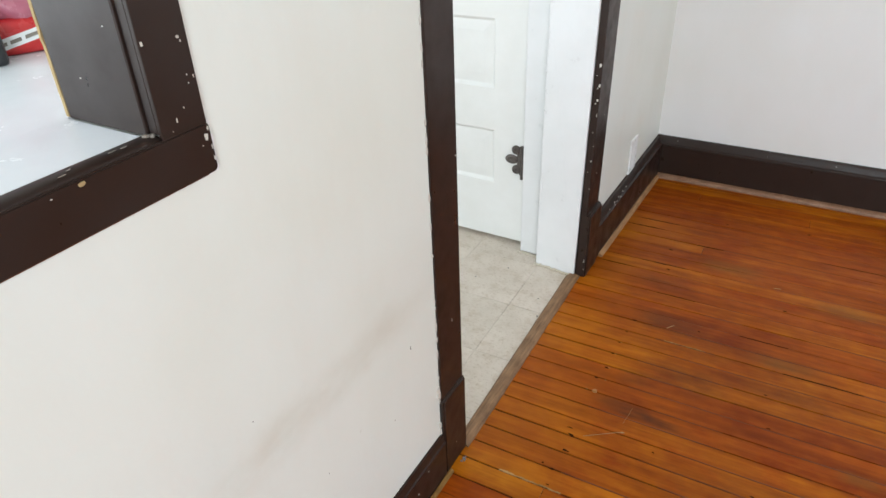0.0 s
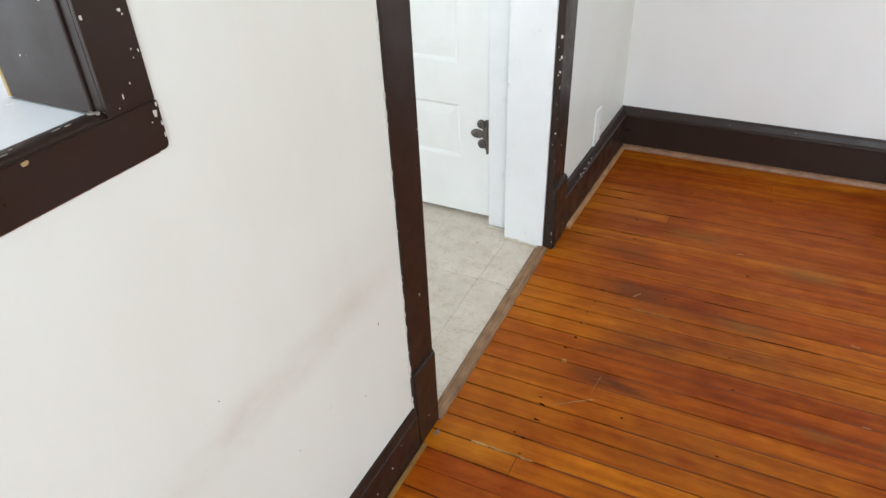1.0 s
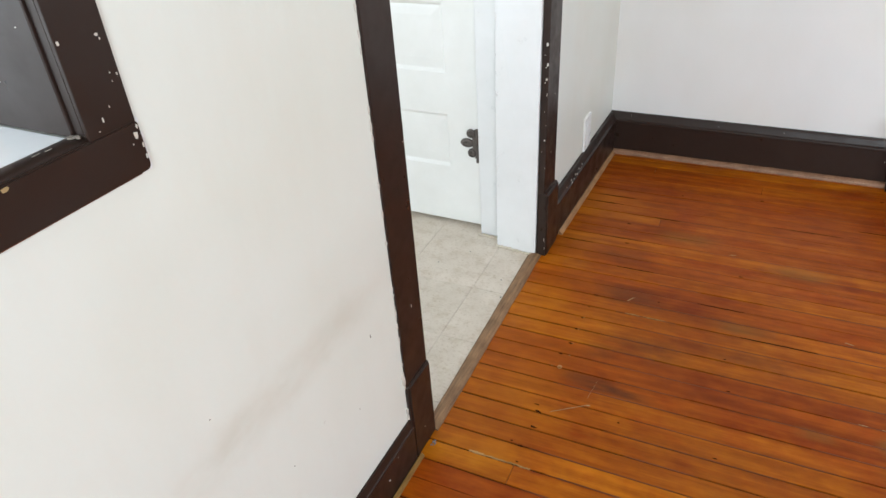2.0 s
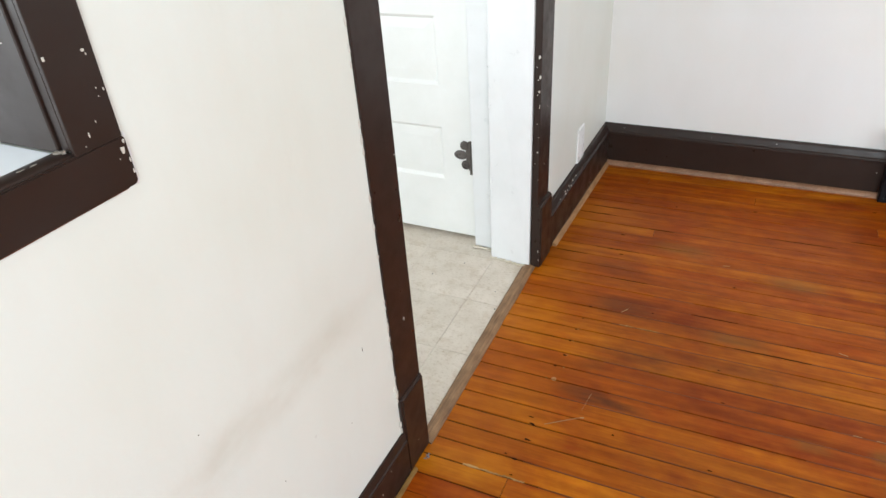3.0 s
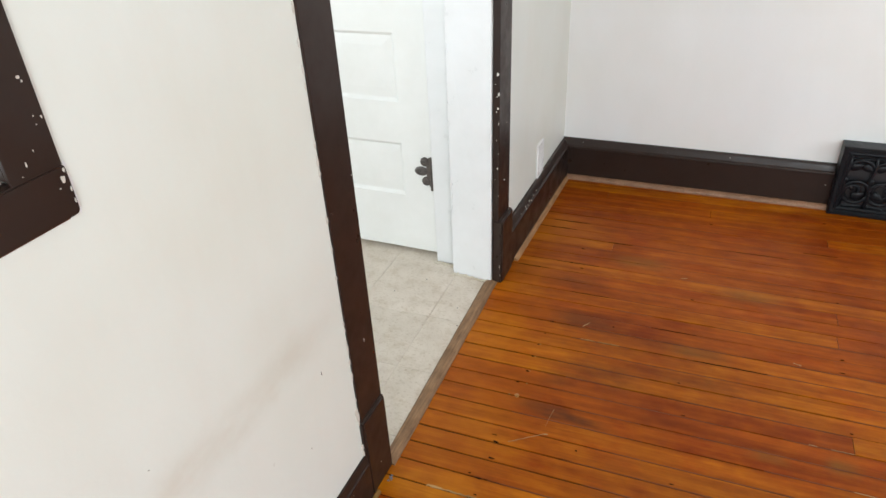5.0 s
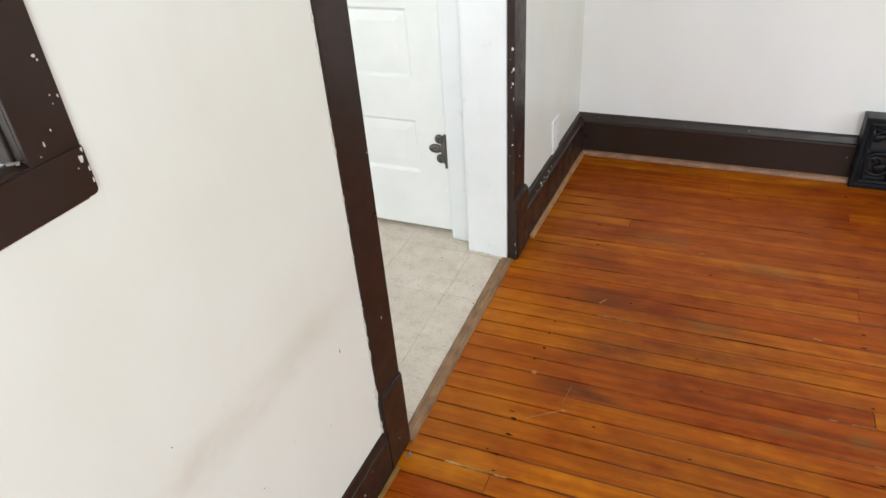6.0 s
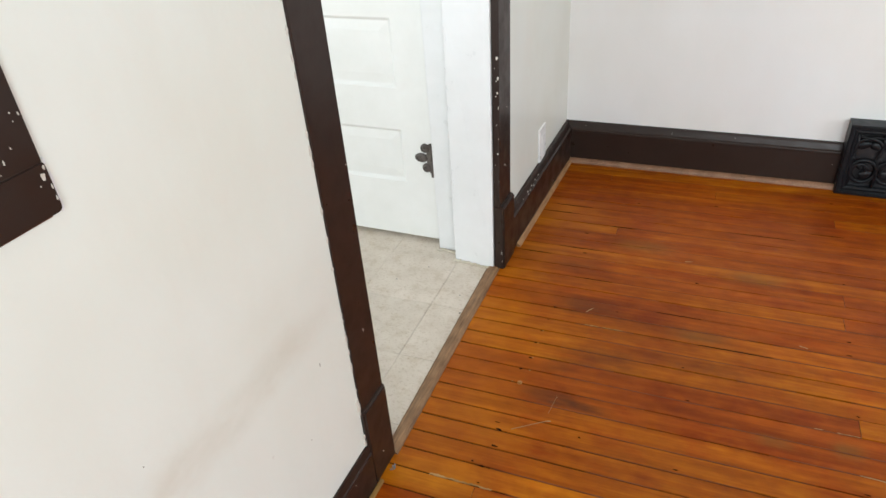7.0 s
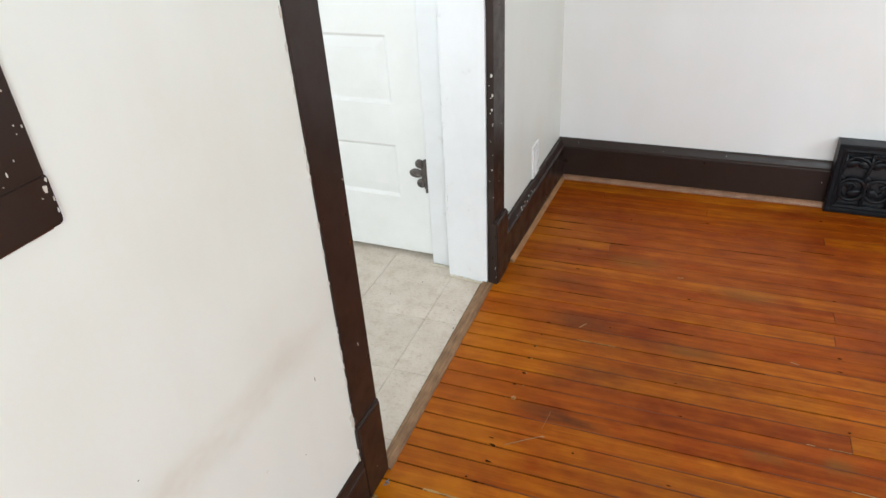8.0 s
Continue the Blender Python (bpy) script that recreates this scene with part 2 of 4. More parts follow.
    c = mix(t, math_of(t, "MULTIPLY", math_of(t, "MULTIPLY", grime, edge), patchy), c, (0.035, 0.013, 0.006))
    t.links.new(c, b.inputs["Base Color"])
    rr = ramp(t, noise_of(t, position(t, (1, 2, 1)), 7, 5), [(0.3, (0.3,) * 3), (0.75, (0.5,) * 3)])
    t.links.new(rr, b.inputs["Roughness"])
    bump(t, b, math_of(t, "ADD", math_of(t, "MULTIPLY", fine, 0.6), noise_of(t, position(t), 13, 3)), 0.22, 0.0025)
    return m


FIR = wood_floor()


def bare_wood(name, light, dark, rough, along=(12, 1, 12), scale=14):
    m, t, b = material(name, rough)
    g = noise_of(t, position(t, along), scale, 5, 0.65)
    c = ramp(t, g, [(0.3, dark), (0.65, light)])
    worn = ramp(t, noise_of(t, position(t), 18, 4), [(0.4, (0.6, 0.55, 0.5)), (0.6, (1, 1, 1))])
    c = mix(t, 0.6, c, worn, "MULTIPLY")
    t.links.new(c, b.inputs["Base Color"])
    bump(t, b, g, 0.4, 0.002)
    return m


THRESHOLD = bare_wood("worn_grey_brown_wood", (0.33, 0.185, 0.090), (0.15, 0.076, 0.034), 0.6)
SHOE = bare_wood("bare_pinkish_wood", (0.33, 0.175, 0.098), (0.23, 0.115, 0.062), 0.5)
TAN_SHOE = bare_wood("bare_tan_wood_strip", (0.44, 0.24, 0.11), (0.29, 0.145, 0.06), 0.55)
SUBFLOOR = bare_wood("dark_subfloor", (0.030, 0.014, 0.007), (0.012, 0.006, 0.004), 0.95)
SUBFLOOR.node_tree.nodes["Principled BSDF"].inputs["Specular IOR Level"].default_value = 0.05


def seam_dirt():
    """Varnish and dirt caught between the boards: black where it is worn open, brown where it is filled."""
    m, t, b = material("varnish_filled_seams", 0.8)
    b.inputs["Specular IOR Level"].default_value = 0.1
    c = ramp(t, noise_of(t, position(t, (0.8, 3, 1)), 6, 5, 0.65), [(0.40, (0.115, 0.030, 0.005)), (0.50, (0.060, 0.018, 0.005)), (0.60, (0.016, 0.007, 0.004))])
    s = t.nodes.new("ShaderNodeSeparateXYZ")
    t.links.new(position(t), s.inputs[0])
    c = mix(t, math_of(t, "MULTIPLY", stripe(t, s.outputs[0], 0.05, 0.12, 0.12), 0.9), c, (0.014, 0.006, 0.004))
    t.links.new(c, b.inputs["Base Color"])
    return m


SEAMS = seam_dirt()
VARNISH = bare_wood("amber_varnish_in_joints", (0.22, 0.050, 0.004), (0.12, 0.026, 0.003), 0.5, (1, 8, 1), 9)


def lino():
    m, t, b = material("speckled_cream_lino", 0.4)
    info = t.nodes.new("ShaderNodeObjectInfo")
    p = position(t)
    base = ramp(t, noise_of(t, p, 7, 4), [(0.35, (0.60, 0.52, 0.43)), (0.65, (0.68, 0.60, 0.51))])
    flake = ramp(t, noise_of(t, position(t, (1, 1.4, 1), 0.5), 105, 5, 0.7), [(0.33, (0.68, 0.6, 0.5)), (0.47, (1, 1, 1)), (0.62, (1.0, 1.0, 1.0)), (0.72, (1.2, 1.2, 1.2))])
    c = mix(t, 0.68, base, flake, "MULTIPLY")
    tone = ramp(t, info.outputs["Random"], [(0, (0.95, 0.95, 0.94)), (1, (1.03, 1.03, 1.03))])
    c = mix(t, 1.0, c, tone, "MULTIPLY")
    grey = ramp(t, noise_of(t, p, 38, 3), [(0.70, (0, 0, 0)), (0.76, (1, 1, 1))])
    c = mix(t, math_of(t, "MULTIPLY", grey, 0.22), c, (0.22, 0.19, 0.17))
    mottle = ramp(t, noise_of(t, p, 24, 5, 0.65), [(0.36, (0.84, 0.79, 0.70)), (0.48, (1, 1, 1)), (0.64, (1.06, 1.07, 1.08))])
    c = mix(t, 0.55, c, mottle, "MULTIPLY")
    t.links.new(c, b.inputs["Base Color"])
    bump(t, b, noise_of(t, p, 40, 3), 0.1, 0.001)
    return m


LINO = lino()


# ---- mesh helpers ----
def box(bm, lo, hi, bevel=0.0, segments=1):
    made = bmesh.ops.create_cube(bm, size=1.0)["verts"]
    for v in made:
        v.co = Vector([lo[k] + (v.co[k] + 0.5) * (hi[k] - lo[k]) for k in range(3)])
    if bevel:
        edges = {e for v in made for e in v.link_edges}
        bmesh.ops.bevel(bm, geom=list(edges), offset=bevel, segments=segments, profile=0.5, affect="EDGES")
    return made


def finish(name, bm, mat, smooth=False):
    bmesh.ops.recalc_face_normals(bm, faces=bm.faces[:])
    me = bpy.data.meshes.new(name)
    bm.to_mesh(me)
    bm.free()
    me.materials.append(mat)
    if smooth:
        for p in me.polygons:
            p.use_smooth = True
    return me


def part(name, bm, mat, parent=None, label="", smooth=False):
    ob = new(name, finish(name, bm, mat, smooth))
    ob.parent = parent
    if label:
        ob["label"] = label
    return ob


def block(name, lo, hi, mat, parent=None, bevel=0.0, label="", segments=1):
    bm = bmesh.new()
    box(bm, lo, hi, bevel, segments)
    return part(name, bm, mat, parent, label)


def thing(name, at, label, category, group="", kind=""):
    ob = new(name)
    ob.location = at
    ob.empty_display_size = 0.05
    return tagged(ob, label, category, group, kind)


def setting(ob, label, category):
    return tagged(ob, label, category, kind="structure")


def boxes(name, items, mat, parent=None, bevel=0.0):
    bm = bmesh.new()
    for lo, hi in items:
        box(bm, lo, hi, bevel)
    return part(name, bm, mat, parent)


def sweep(bm, rings):
    """Skin between equal rings of points, with both ends closed."""
    vs = [[bm.verts.new(p) for p in ring] for ring in rings]
    n = len(vs[0])
    for a, b in zip(vs, vs[1:]):
        for k in range(n):
            bm.faces.new((a[k], a[(k + 1) % n], b[(k + 1) % n], b[k]))
    bm.faces.new(vs[0])
    bm.faces.new(vs[-1])


def tube(bm, points, radius, sides=8, flat=1.0):
    """A round bar along points in the x-z plane; flat squeezes it in y."""
    rings = []
    n = len(points)
    for i, p in enumerate(points):
        a, b = Vector(points[max(0, i - 1)]), Vector(points[min(n - 1, i + 1)])
        d = (b - a).normalized()
        side = Vector((0, 1, 0)).cross(d).normalized()
        rings.append([Vector(p) + side * math.cos(q) * radius + Vector((0, 1, 0)) * math.sin(q) * radius * flat
                      for q in (2 * math.pi * k / sides for k in range(sides))])
    sweep(bm, rings)


def flake(bm, centre, u, v, size, rng, thick=0.0012, stretch=1.0):
    """An irregular paint chip lying in the plane of u and v."""
    u, v = Vector(u), Vector(v)
    n = u.cross(v)
    centre = Vector(centre) + n * rng.uniform(0.0, 0.7) * thick
    ring = []
    for k in range(9):
        q = 2 * math.pi * k / 9
        r = size * rng.uniform(0.55, 1.15)
        ring.append(centre + u * math.cos(q) * r + v * math.sin(q) * r * stretch)
    sweep(bm, [[p - n * thick for p in ring], [p + n * thick for p in ring]])


# ---- walls ----
H, FACE, BACK = 2.6, 0.017, -0.115
bm = bmesh.new()
for lo, hi in (((BACK, -2.7, 0), (FACE, -1.55, H)), ((BACK, -1.55, 0), (FACE, -0.553, 0.945)), ((BACK, -1.55, 1.75), (FACE, -0.553, H)),
               ((BACK, -0.553, 0), (FACE, -0.01, H)), ((-0.13, -0.01, 2.06), (0, 0.80, H))):
    box(bm, lo, hi)
far = box(bm, (-0.13, 0.80, 0), (0, 1.603, H))
for v in far:
    if v.co.x > -0.01 and v.co.y > 1:
        v.co.x = 0.020
wall_west = setting(part("wall_west", bm, CREAM), "cream painted plaster wall with scuffs, a doorway and a hatch", "wall")
SKEW = 0.0150  # the north wall runs out of square, along with the floorboards
bm = bmesh.new()
for v in box(bm, (-0.13, 1.603, 0), (3.63, 1.82, H)):
    if v.co.y < 1.7:
        v.co.y += SKEW * (v.co.x - 0.05)
wall_north = setting(part("wall_north", bm, PALE), "pale painted plain plaster wall", "wall")
wall_east = setting(boxes("wall_east", (((3.5, -2.7, 0), (3.63, -1.0, H)), ((3.5, 0.4, 0), (3.63, 1.656, H)), ((3.5, -1.0, 0), (3.63, 0.4, 0.7)), ((3.5, -1.0, 2.2), (3.63, 0.4, H))), PALE), "pale painted plaster wall with a window", "wall")
wall_south = setting(boxes("wall_south", (((-2.53, -2.83, 0), (-1.9, -2.7, H)), ((-1.9, -2.83, 0), (-0.6, -2.7, 1.0)), ((-1.9, -2.83, 2.2), (-0.6, -2.7, H)),
                                         ((-0.6, -2.83, 0), (1.0, -2.7, H)), ((1.0, -2.83, 0), (2.5, -2.7, 0.7)), ((1.0, -2.83, 2.2), (2.5, -2.7, H)),
                                         ((2.5, -2.83, 0), (3.63, -2.7, H))), PALE), "pale painted plaster wall with two windows", "wall")
wall_kitchen_west = setting(boxes("wall_kitchen_west", (((-2.53, -2.7, 0), (-2.4, -2.3, H)), ((-2.53, -1.1, 0), (-2.4, 0.95, H)), ((-2.53, -2.3, 0), (-2.4, -1.1, 0.3)), ((-2.53, -2.3, 1.9), (-2.4, -1.1, H))), PALE), "pale painted kitchen wall", "wall")
wall_kitchen_north = setting(boxes("wall_kitchen_north", (((-2.4, 0.9, 0), (-0.13, 1.0, H)), ((-2.4, 0.83, 0), (-1.07, 0.9, H)), ((-1.07, 0.83, 2.06), (-0.13, 0.9, H)))
                             , WHITE), "white painted wall behind the panelled door", "wall")
ceiling = setting(block("ceiling", (-2.53, -2.83, H), (3.63, 1.82, H + 0.1), CEILING), "plain white ceiling", "ceiling")


def window(name, axis, at, a, b, z0, z1, label):
    """A two-sash window in a wall across the given axis."""
    w = thing(name, (0, 0, 0), label, "window", kind="structure")

    def bar(nm, u0, u1, v0, v1, d0, d1, mat=WHITE):
        lo, hi = ((u0, at + d0, v0), (u1, at + d1, v1)) if axis == "y" else ((at + d0, u0, v0), (at + d1, u1, v1))
        return block(nm, lo, hi, mat, w, 0.004)

    for u0, u1 in ((a, a + 0.06), (b - 0.06, b)):
        bar("window_frame", u0, u1, z0, z1, -0.09, -0.03)
    for v0, v1 in ((z0, z0 + 0.06), ((z0 + z1) / 2 - 0.025, (z0 + z1) / 2 + 0.025), (z1 - 0.06, z1)):
        bar("window_rail", a + 0.061, b - 0.061, v0, v1, -0.085, -0.035)
    mid = (z0 + z1) / 2
    for v0, v1 in ((z0 + 0.061, mid - 0.026), (mid + 0.026, z1 - 0.061)):
        bar("pane", a + 0.061, b - 0.061, v0, v1, -0.062, -0.058, GLASS).visible_shadow = False
    return w


window("window_1", "y", -2.7, 1.0, 2.5, 0.7, 2.2, "white wooden sash window in the pale wall")
window("window_2", "y", -2.7, -1.9, -0.6, 1.0, 2.2, "white wooden sash window over the kitchen")
# unseen opening, made up to hold the added west lamp
window("window_4", "x", -2.4, -2.3, -1.1, 0.3, 1.9, "unseen white wooden sash window, added to light the hatch jamb")
window("window_3", "x", 3.62, -1.0, 0.4, 0.7, 2.2, "white wooden sash window in the side wall")

# ---- doorway between the rooms ----
rng = random.Random(4)
door_frame = setting(block("door_frame", (-0.134, 0.792, 0.0), (-0.001, 0.80, 2.06), WHITE, None, 0.0015), "white painted doorway lining with lumpy old paint", "door frame")
bm = bmesh.new()
box(bm, (-0.21, 0.822, 0.0), (-0.1345, 0.90, 2.058), 0.004, 2)
part("frame_post", bm, WHITE, door_frame)
block("lining", (-0.134, -0.0105, 0), (-0.001, -0.001, 2.06), WHITE, door_frame, 0.001)
bm = bmesh.new()
for k in range(26):
    z = rng.uniform(0.02, 1.2)
    flake(bm, (-0.1335 + rng.uniform(-0.002, 0.006), 0.7915, z), (1, 0, 0), (0, 0, 1), rng.uniform(0.0012, 0.003), rng, 0.0012, rng.uniform(2, 6))
part("paint_ridge", bm, WHITE, door_frame, "lumps of old paint along the edge")
bm = bmesh.new()
for k in range(42):
    x = -0.212 + k * 0.0051
    y = 0.786 if x > -0.136 else 0.816
    flake(bm, (x, y + rng.uniform(-0.004, 0.002), 0.003), (1, 0, 0), (0, 1, 0), rng.uniform(0.0025, 0.0055), rng, 0.002)
part("caulk_bead", bm, CAULK, door_frame, "crumbling yellowed caulk at the foot")


def chips(parent, spots, plane, seed, mat=CHIP):
    r = random.Random(seed)
    for a, b, c, size, stretch in spots:
        bm = bmesh.new()
        u, v = {"x": ((0, 1, 0), (0, 0, 1)), "y": ((1, 0, 0), (0, 0, 1)), "z": ((1, 0, 0), (0, 1, 0))}[plane]
        flake(bm, (a, b, c), u, v, size * 0.68, r, 0.0006, stretch)
        part("paint_chip", bm, mat, parent)


def casing(name, y0, y1, label, proud=0.0275):
    c = setting(block(name, (0.0005, y0, 0.205), (0.0212, y1, 2.12), DARK, None, 0.002, segments=2), label, "door casing")
    bm = bmesh.new()
    box(bm, (0.0005, y0 - 0.002, 0), (proud, y1 + 0.002, 0.214))
    for v in bm.verts:
        if v.co.z > 0.2 and v.co.x < 0.01:
            v.co.z += 0.006
    bmesh.ops.bevel(bm, geom=[e for e in bm.edges], offset=0.0045, segments=3, affect="EDGES")
    part("plinth", bm, DARK, c)
    return c


casing_near = casing("casing_near", -0.092, -0.003, "dark brown painted door casing with a plinth block")
casing_far = casing("casing_far", 0.797, 0.898, "dark brown painted door casing with chipped edge", 0.034)
casing_head = setting(block("casing_head", (0.0005, -0.11, 2.121), (0.024, 0.92, 2.23), DARK, None, 0.002), "dark brown painted head casing over the doorway", "door casing")

chips(casing_far, [(0.0155, 0.7965, 0.655, 0.0065, 1.3), (0.0185, 0.7965, 0.602, 0.0045, 1.7), (0.009, 0.7965, 0.628, 0.0016, 1), (0.014, 0.7965, 0.594, 0.0025, 1.2), (0.0165, 0.7965, 0.562, 0.0048, 1.2), (0.012, 0.7965, 0.552, 0.002, 1.5),
                   (0.019, 0.7965, 0.52, 0.0013, 7), (0.013, 0.7965, 0.47, 0.0012, 3), (0.016, 0.7965, 0.385, 0.0036, 1.2), (0.009, 0.7965, 0.35, 0.0015, 1.5),
                   (0.019, 0.7965, 0.43, 0.0018, 1.2), (0.02, 0.7965, 0.30, 0.0012, 3), (0.026, 0.7945, 0.06, 0.0014, 7), (0.028, 0.7945, 0.03, 0.0012, 6)], "y", 3)
chips(casing_far, [(0.0214, 0.845, 0.33, 0.0012, 2.5), (0.0214, 0.862, 0.50, 0.0010, 2)], "x", 5)
chips(casing_near, [(0.0214, -0.008, 0.72, 0.0016, 1.2), (0.0214, -0.04, 0.387, 0.0008, 8), (0.0279, -0.05, 0.06, 0.0014, 1.3)], "x", 6)
# ragged white edge where the wall paint meets the trim
bm = bmesh.new()
for k in range(60):
    z = 0.22 + k * 0.016 + rng.uniform(-0.01, 0.01)
    if rng.random() < 0.55:
        flake(bm, (0.0178, -0.0935, z), (0, 1, 0), (0, 0, 1), rng.uniform(0.0015, 0.003), rng, 0.0008, rng.uniform(1.5, 5))
part("paint_line", bm, CHIP, casing_near, "ragged white wall paint along the casing")
bm = bmesh.new()
for z in (0.235, 0.228, 0.245, 0.10, 0.15, 0.13):
    flake(bm, (0.018, -0.0955 + rng.uniform(-0.003, 0.001), z), (0, 1, 0), (0, 0, 1), 0.004, rng, 0.002, 2.2)
part("plaster_patch", bm, CHIP, casing_near, "white filler by the plinth")

def lean(top):
    """The far side of the doorway leans: below 0.8 m it runs out of plumb."""
    for ob in (top, *top.children):
        if ob.name.startswith(("lining", "frame_post")):
            continue
        b = bmesh.new()
        b.from_mesh(ob.data)
        bmesh.ops.bisect_plane(b, geom=b.verts[:] + b.edges[:] + b.faces[:], plane_co=(0, 0, 0.8), plane_no=(0, 0, 1))
        for v in b.verts:
            if v.co.z < 0.8 and v.co.y > 0.5:
                v.co.y -= 0.030 * (1 - v.co.z / 0.8) * (1 + 3.6 * min(0, v.co.x)) * (0.4 if v.co.x < -0.136 else 1)
        b.to_mesh(ob.data)
        b.free()


for ob in (casing_near, *casing_near.children):
    b = bmesh.new()
    b.from_mesh(ob.data)
    for v in b.verts:
        v.co.y += 0.0065 * max(0.0, 1 - v.co.z / 1.2)
    b.to_mesh(ob.data)
    b.free()
lean(casing_far)
lean(door_frame)

# ---- baseboards ----
PROFILE = ((0.0005, 0.0), (0.024, 0.0), (0.024, 0.775), (0.0265, 0.80), (0.0255, 0.83), (0.020, 0.855), (0.012, 0.965), (0.008, 1.0), (0.0005, 1.0))


def baseboard(name, a, b, inward, ha, hb, label, thick=1.0):
    """A moulded board from a to b on the floor, thick towards inward, its top running from ha to hb."""
    a, b, n = Vector(a), Vector(b), Vector(inward)
    bm = bmesh.new()
    sweep(bm, [[p + n * d * thick + Vector((0, 0, h * k)) for d, k in PROFILE] for p, h in ((a, ha), (b, hb))])
    return setting(part(name, bm, DARK), label, "baseboard")


def shoe(name, a, b, inward, label, r=0.016, mat=None):
    a, b, n = Vector(a), Vector(b), Vector(inward)
    arc = [(0.0245, 0.0005)] + [(0.0245 + r * math.cos(q), 0.0005 + r * math.sin(q)) for q in (math.pi / 2 * k / 5 for k in range(6))]
    bm = bmesh.new()
    sweep(bm, [[p + n * d + Vector((0, 0, z)) for d, z in arc] for p in (a, b)])
    return setting(part(name, bm, mat or SHOE), label, "shoe moulding")


base_near = baseboard("baseboard_near", (FACE, -2.7, 0), (FACE, -0.0885, 0), (1, 0, 0), 0.121, 0.121, "dark brown glossy painted baseboard, worn", 0.45)
base_far = baseboard("baseboard_far", (0.003, 0.880, 0), (0.020, 1.579, 0), (1, 0, 0), 0.142, 0.166, "dark brown glossy painted baseboard with chips")
base_north = baseboard("baseboard_north", (0.016, 1.6025, 0), (3.5, 1.603 + SKEW * 3.45, 0), (0, -1, 0), 0.166, 0.166, "dark brown glossy painted moulded baseboard")
base_east = baseboard("baseboard_east", (3.5, 1.628, 0), (3.5, -2.7, 0), (-1, 0, 0), 0.16, 0.16, "dark brown glossy painted baseboard")
base_south = baseboard("baseboard_south", (0.03, -2.7, 0), (3.47, -2.7, 0), (0, 1, 0), 0.16, 0.16, "dark brown glossy painted baseboard")
shoe("shoe_moulding_near", (0.0055, -2.6, 0), (0.0055, -0.075, 0), (1, 0, 0), "bare yellowish wood shoe moulding at the baseboard", 0.008, YELLOW)
shoe("shoe_moulding_far", (0.006, 0.905, 0), (0.018, 1.56, 0), (1, 0, 0), "bare tan wood shoe moulding", 0.013, TAN_SHOE)
shoe("shoe_moulding_north", (0.045, 1.603, 0), (0.985, 1.617, 0), (0, -1, 0), "bare pinkish wood shoe moulding", 0.017)
chips(base_far, [(0.0295, 1.035, 0.137, 0.0075, 0.7), (0.0300, 1.075, 0.139, 0.006, 0.9), (0.0300, 1.12, 0.1395, 0.0068, 0.6), (0.0305, 1.155, 0.141, 0.004, 0.8), (0.0290, 0.985, 0.134, 0.0035, 0.7), (0.0305, 1.04, 0.125, 0.0042, 1.5), (0.0305, 1.06, 0.13, 0.0034, 1), (0.031, 1.10, 0.128, 0.0046, 1.5), (0.031, 1.13, 0.134, 0.002, 1), (0.0312, 1.02, 0.115, 0.002, 2), (0.031, 1.16, 0.137, 0.0018, 1)], "x", 8)
chips(base_near, [(0.0281, -0.20, 0.06, 0.0025, 0.8), (0.0281, -0.16, 0.085, 0.001, 3), (0.0281, -0.26, 0.05, 0.002, 1)], "x", 9)
chips(base_north, [(0.10, 1.5875, 0.155, 0.0016, 1), (0.42, 1.592, 0.15, 0.0013, 1), (0.64, 1.596, 0.152, 0.0022, 1), (0.965, 1.5925, 0.09, 0.0022, 1.2)], "y", 10)

# ---- hatch with painted frame ----
hatch = setting(block("hatch_frame", (0.0174, -0.5556, 0.9548), (0.0222, -0.5025, 1.80), DARK, None, 0.0008, segments=2), "dark brown chipped frame of the wall hatch", "hatch frame")
bm = bmesh.new()
box(bm, (0.0174, -1.62, 0.9035), (0.0232, -0.5005, 0.9555))
# the end of the board is rounded by many coats of paint
bmesh.ops.bevel(bm, geom=[e for e in bm.edges if all(v.co.y > -0.6 for v in e.verts) and abs(e.verts[0].co.x - e.verts[1].co.x) > 0.004], offset=0.007, segments=5, profile=0.6, affect="EDGES")
bmesh.ops.bevel(bm, geom=[e for e in bm.edges if all(v.co.x > 0.02 for v in e.verts)], offset=0.0016, segments=2, affect="EDGES")
part("apron", bm, DARK, hatch)
bm = bmesh.new()
rings = []
for k in range(61):
    y = -1.542 + k * (0.9868 / 60)
    w = 0.0007 * noise.noise(Vector((0, y * 38, 2.0)))
    rings.append([(-0.0012, y, 0.9445), (-0.0012 + w, y, 0.9580), (0.0008 + w, y, 0.9592 + w), (0.0075, y, 0.9596 + w), (0.0150, y, 0.9590 + w), (0.0192 + w, y, 0.9568),
                  (0.0205 + w, y, 0.9540), (0.0172, y, 0.9500), (0.0172, y, 0.9445)])
sweep(bm, rings)
part("sill_nose", bm, DARK, hatch, smooth=True)
# recessed black strip, put in for the shade deep in the gap
block("groove", (0.0050, -0.5548, 0.9600), (0.0066, -0.5532, 1.749), BLACK, hatch)
block("stop", (0.0067, -0.5558, 0.9600), (0.0173, -0.5532, 1.749), DARK, hatch, 0.0005)
block("jamb", (-0.1105, -0.5590, 0.9573), (0.0049, -0.5534, 1.749), DARK, hatch, 0.0012)
bm = bmesh.new()
edge = []
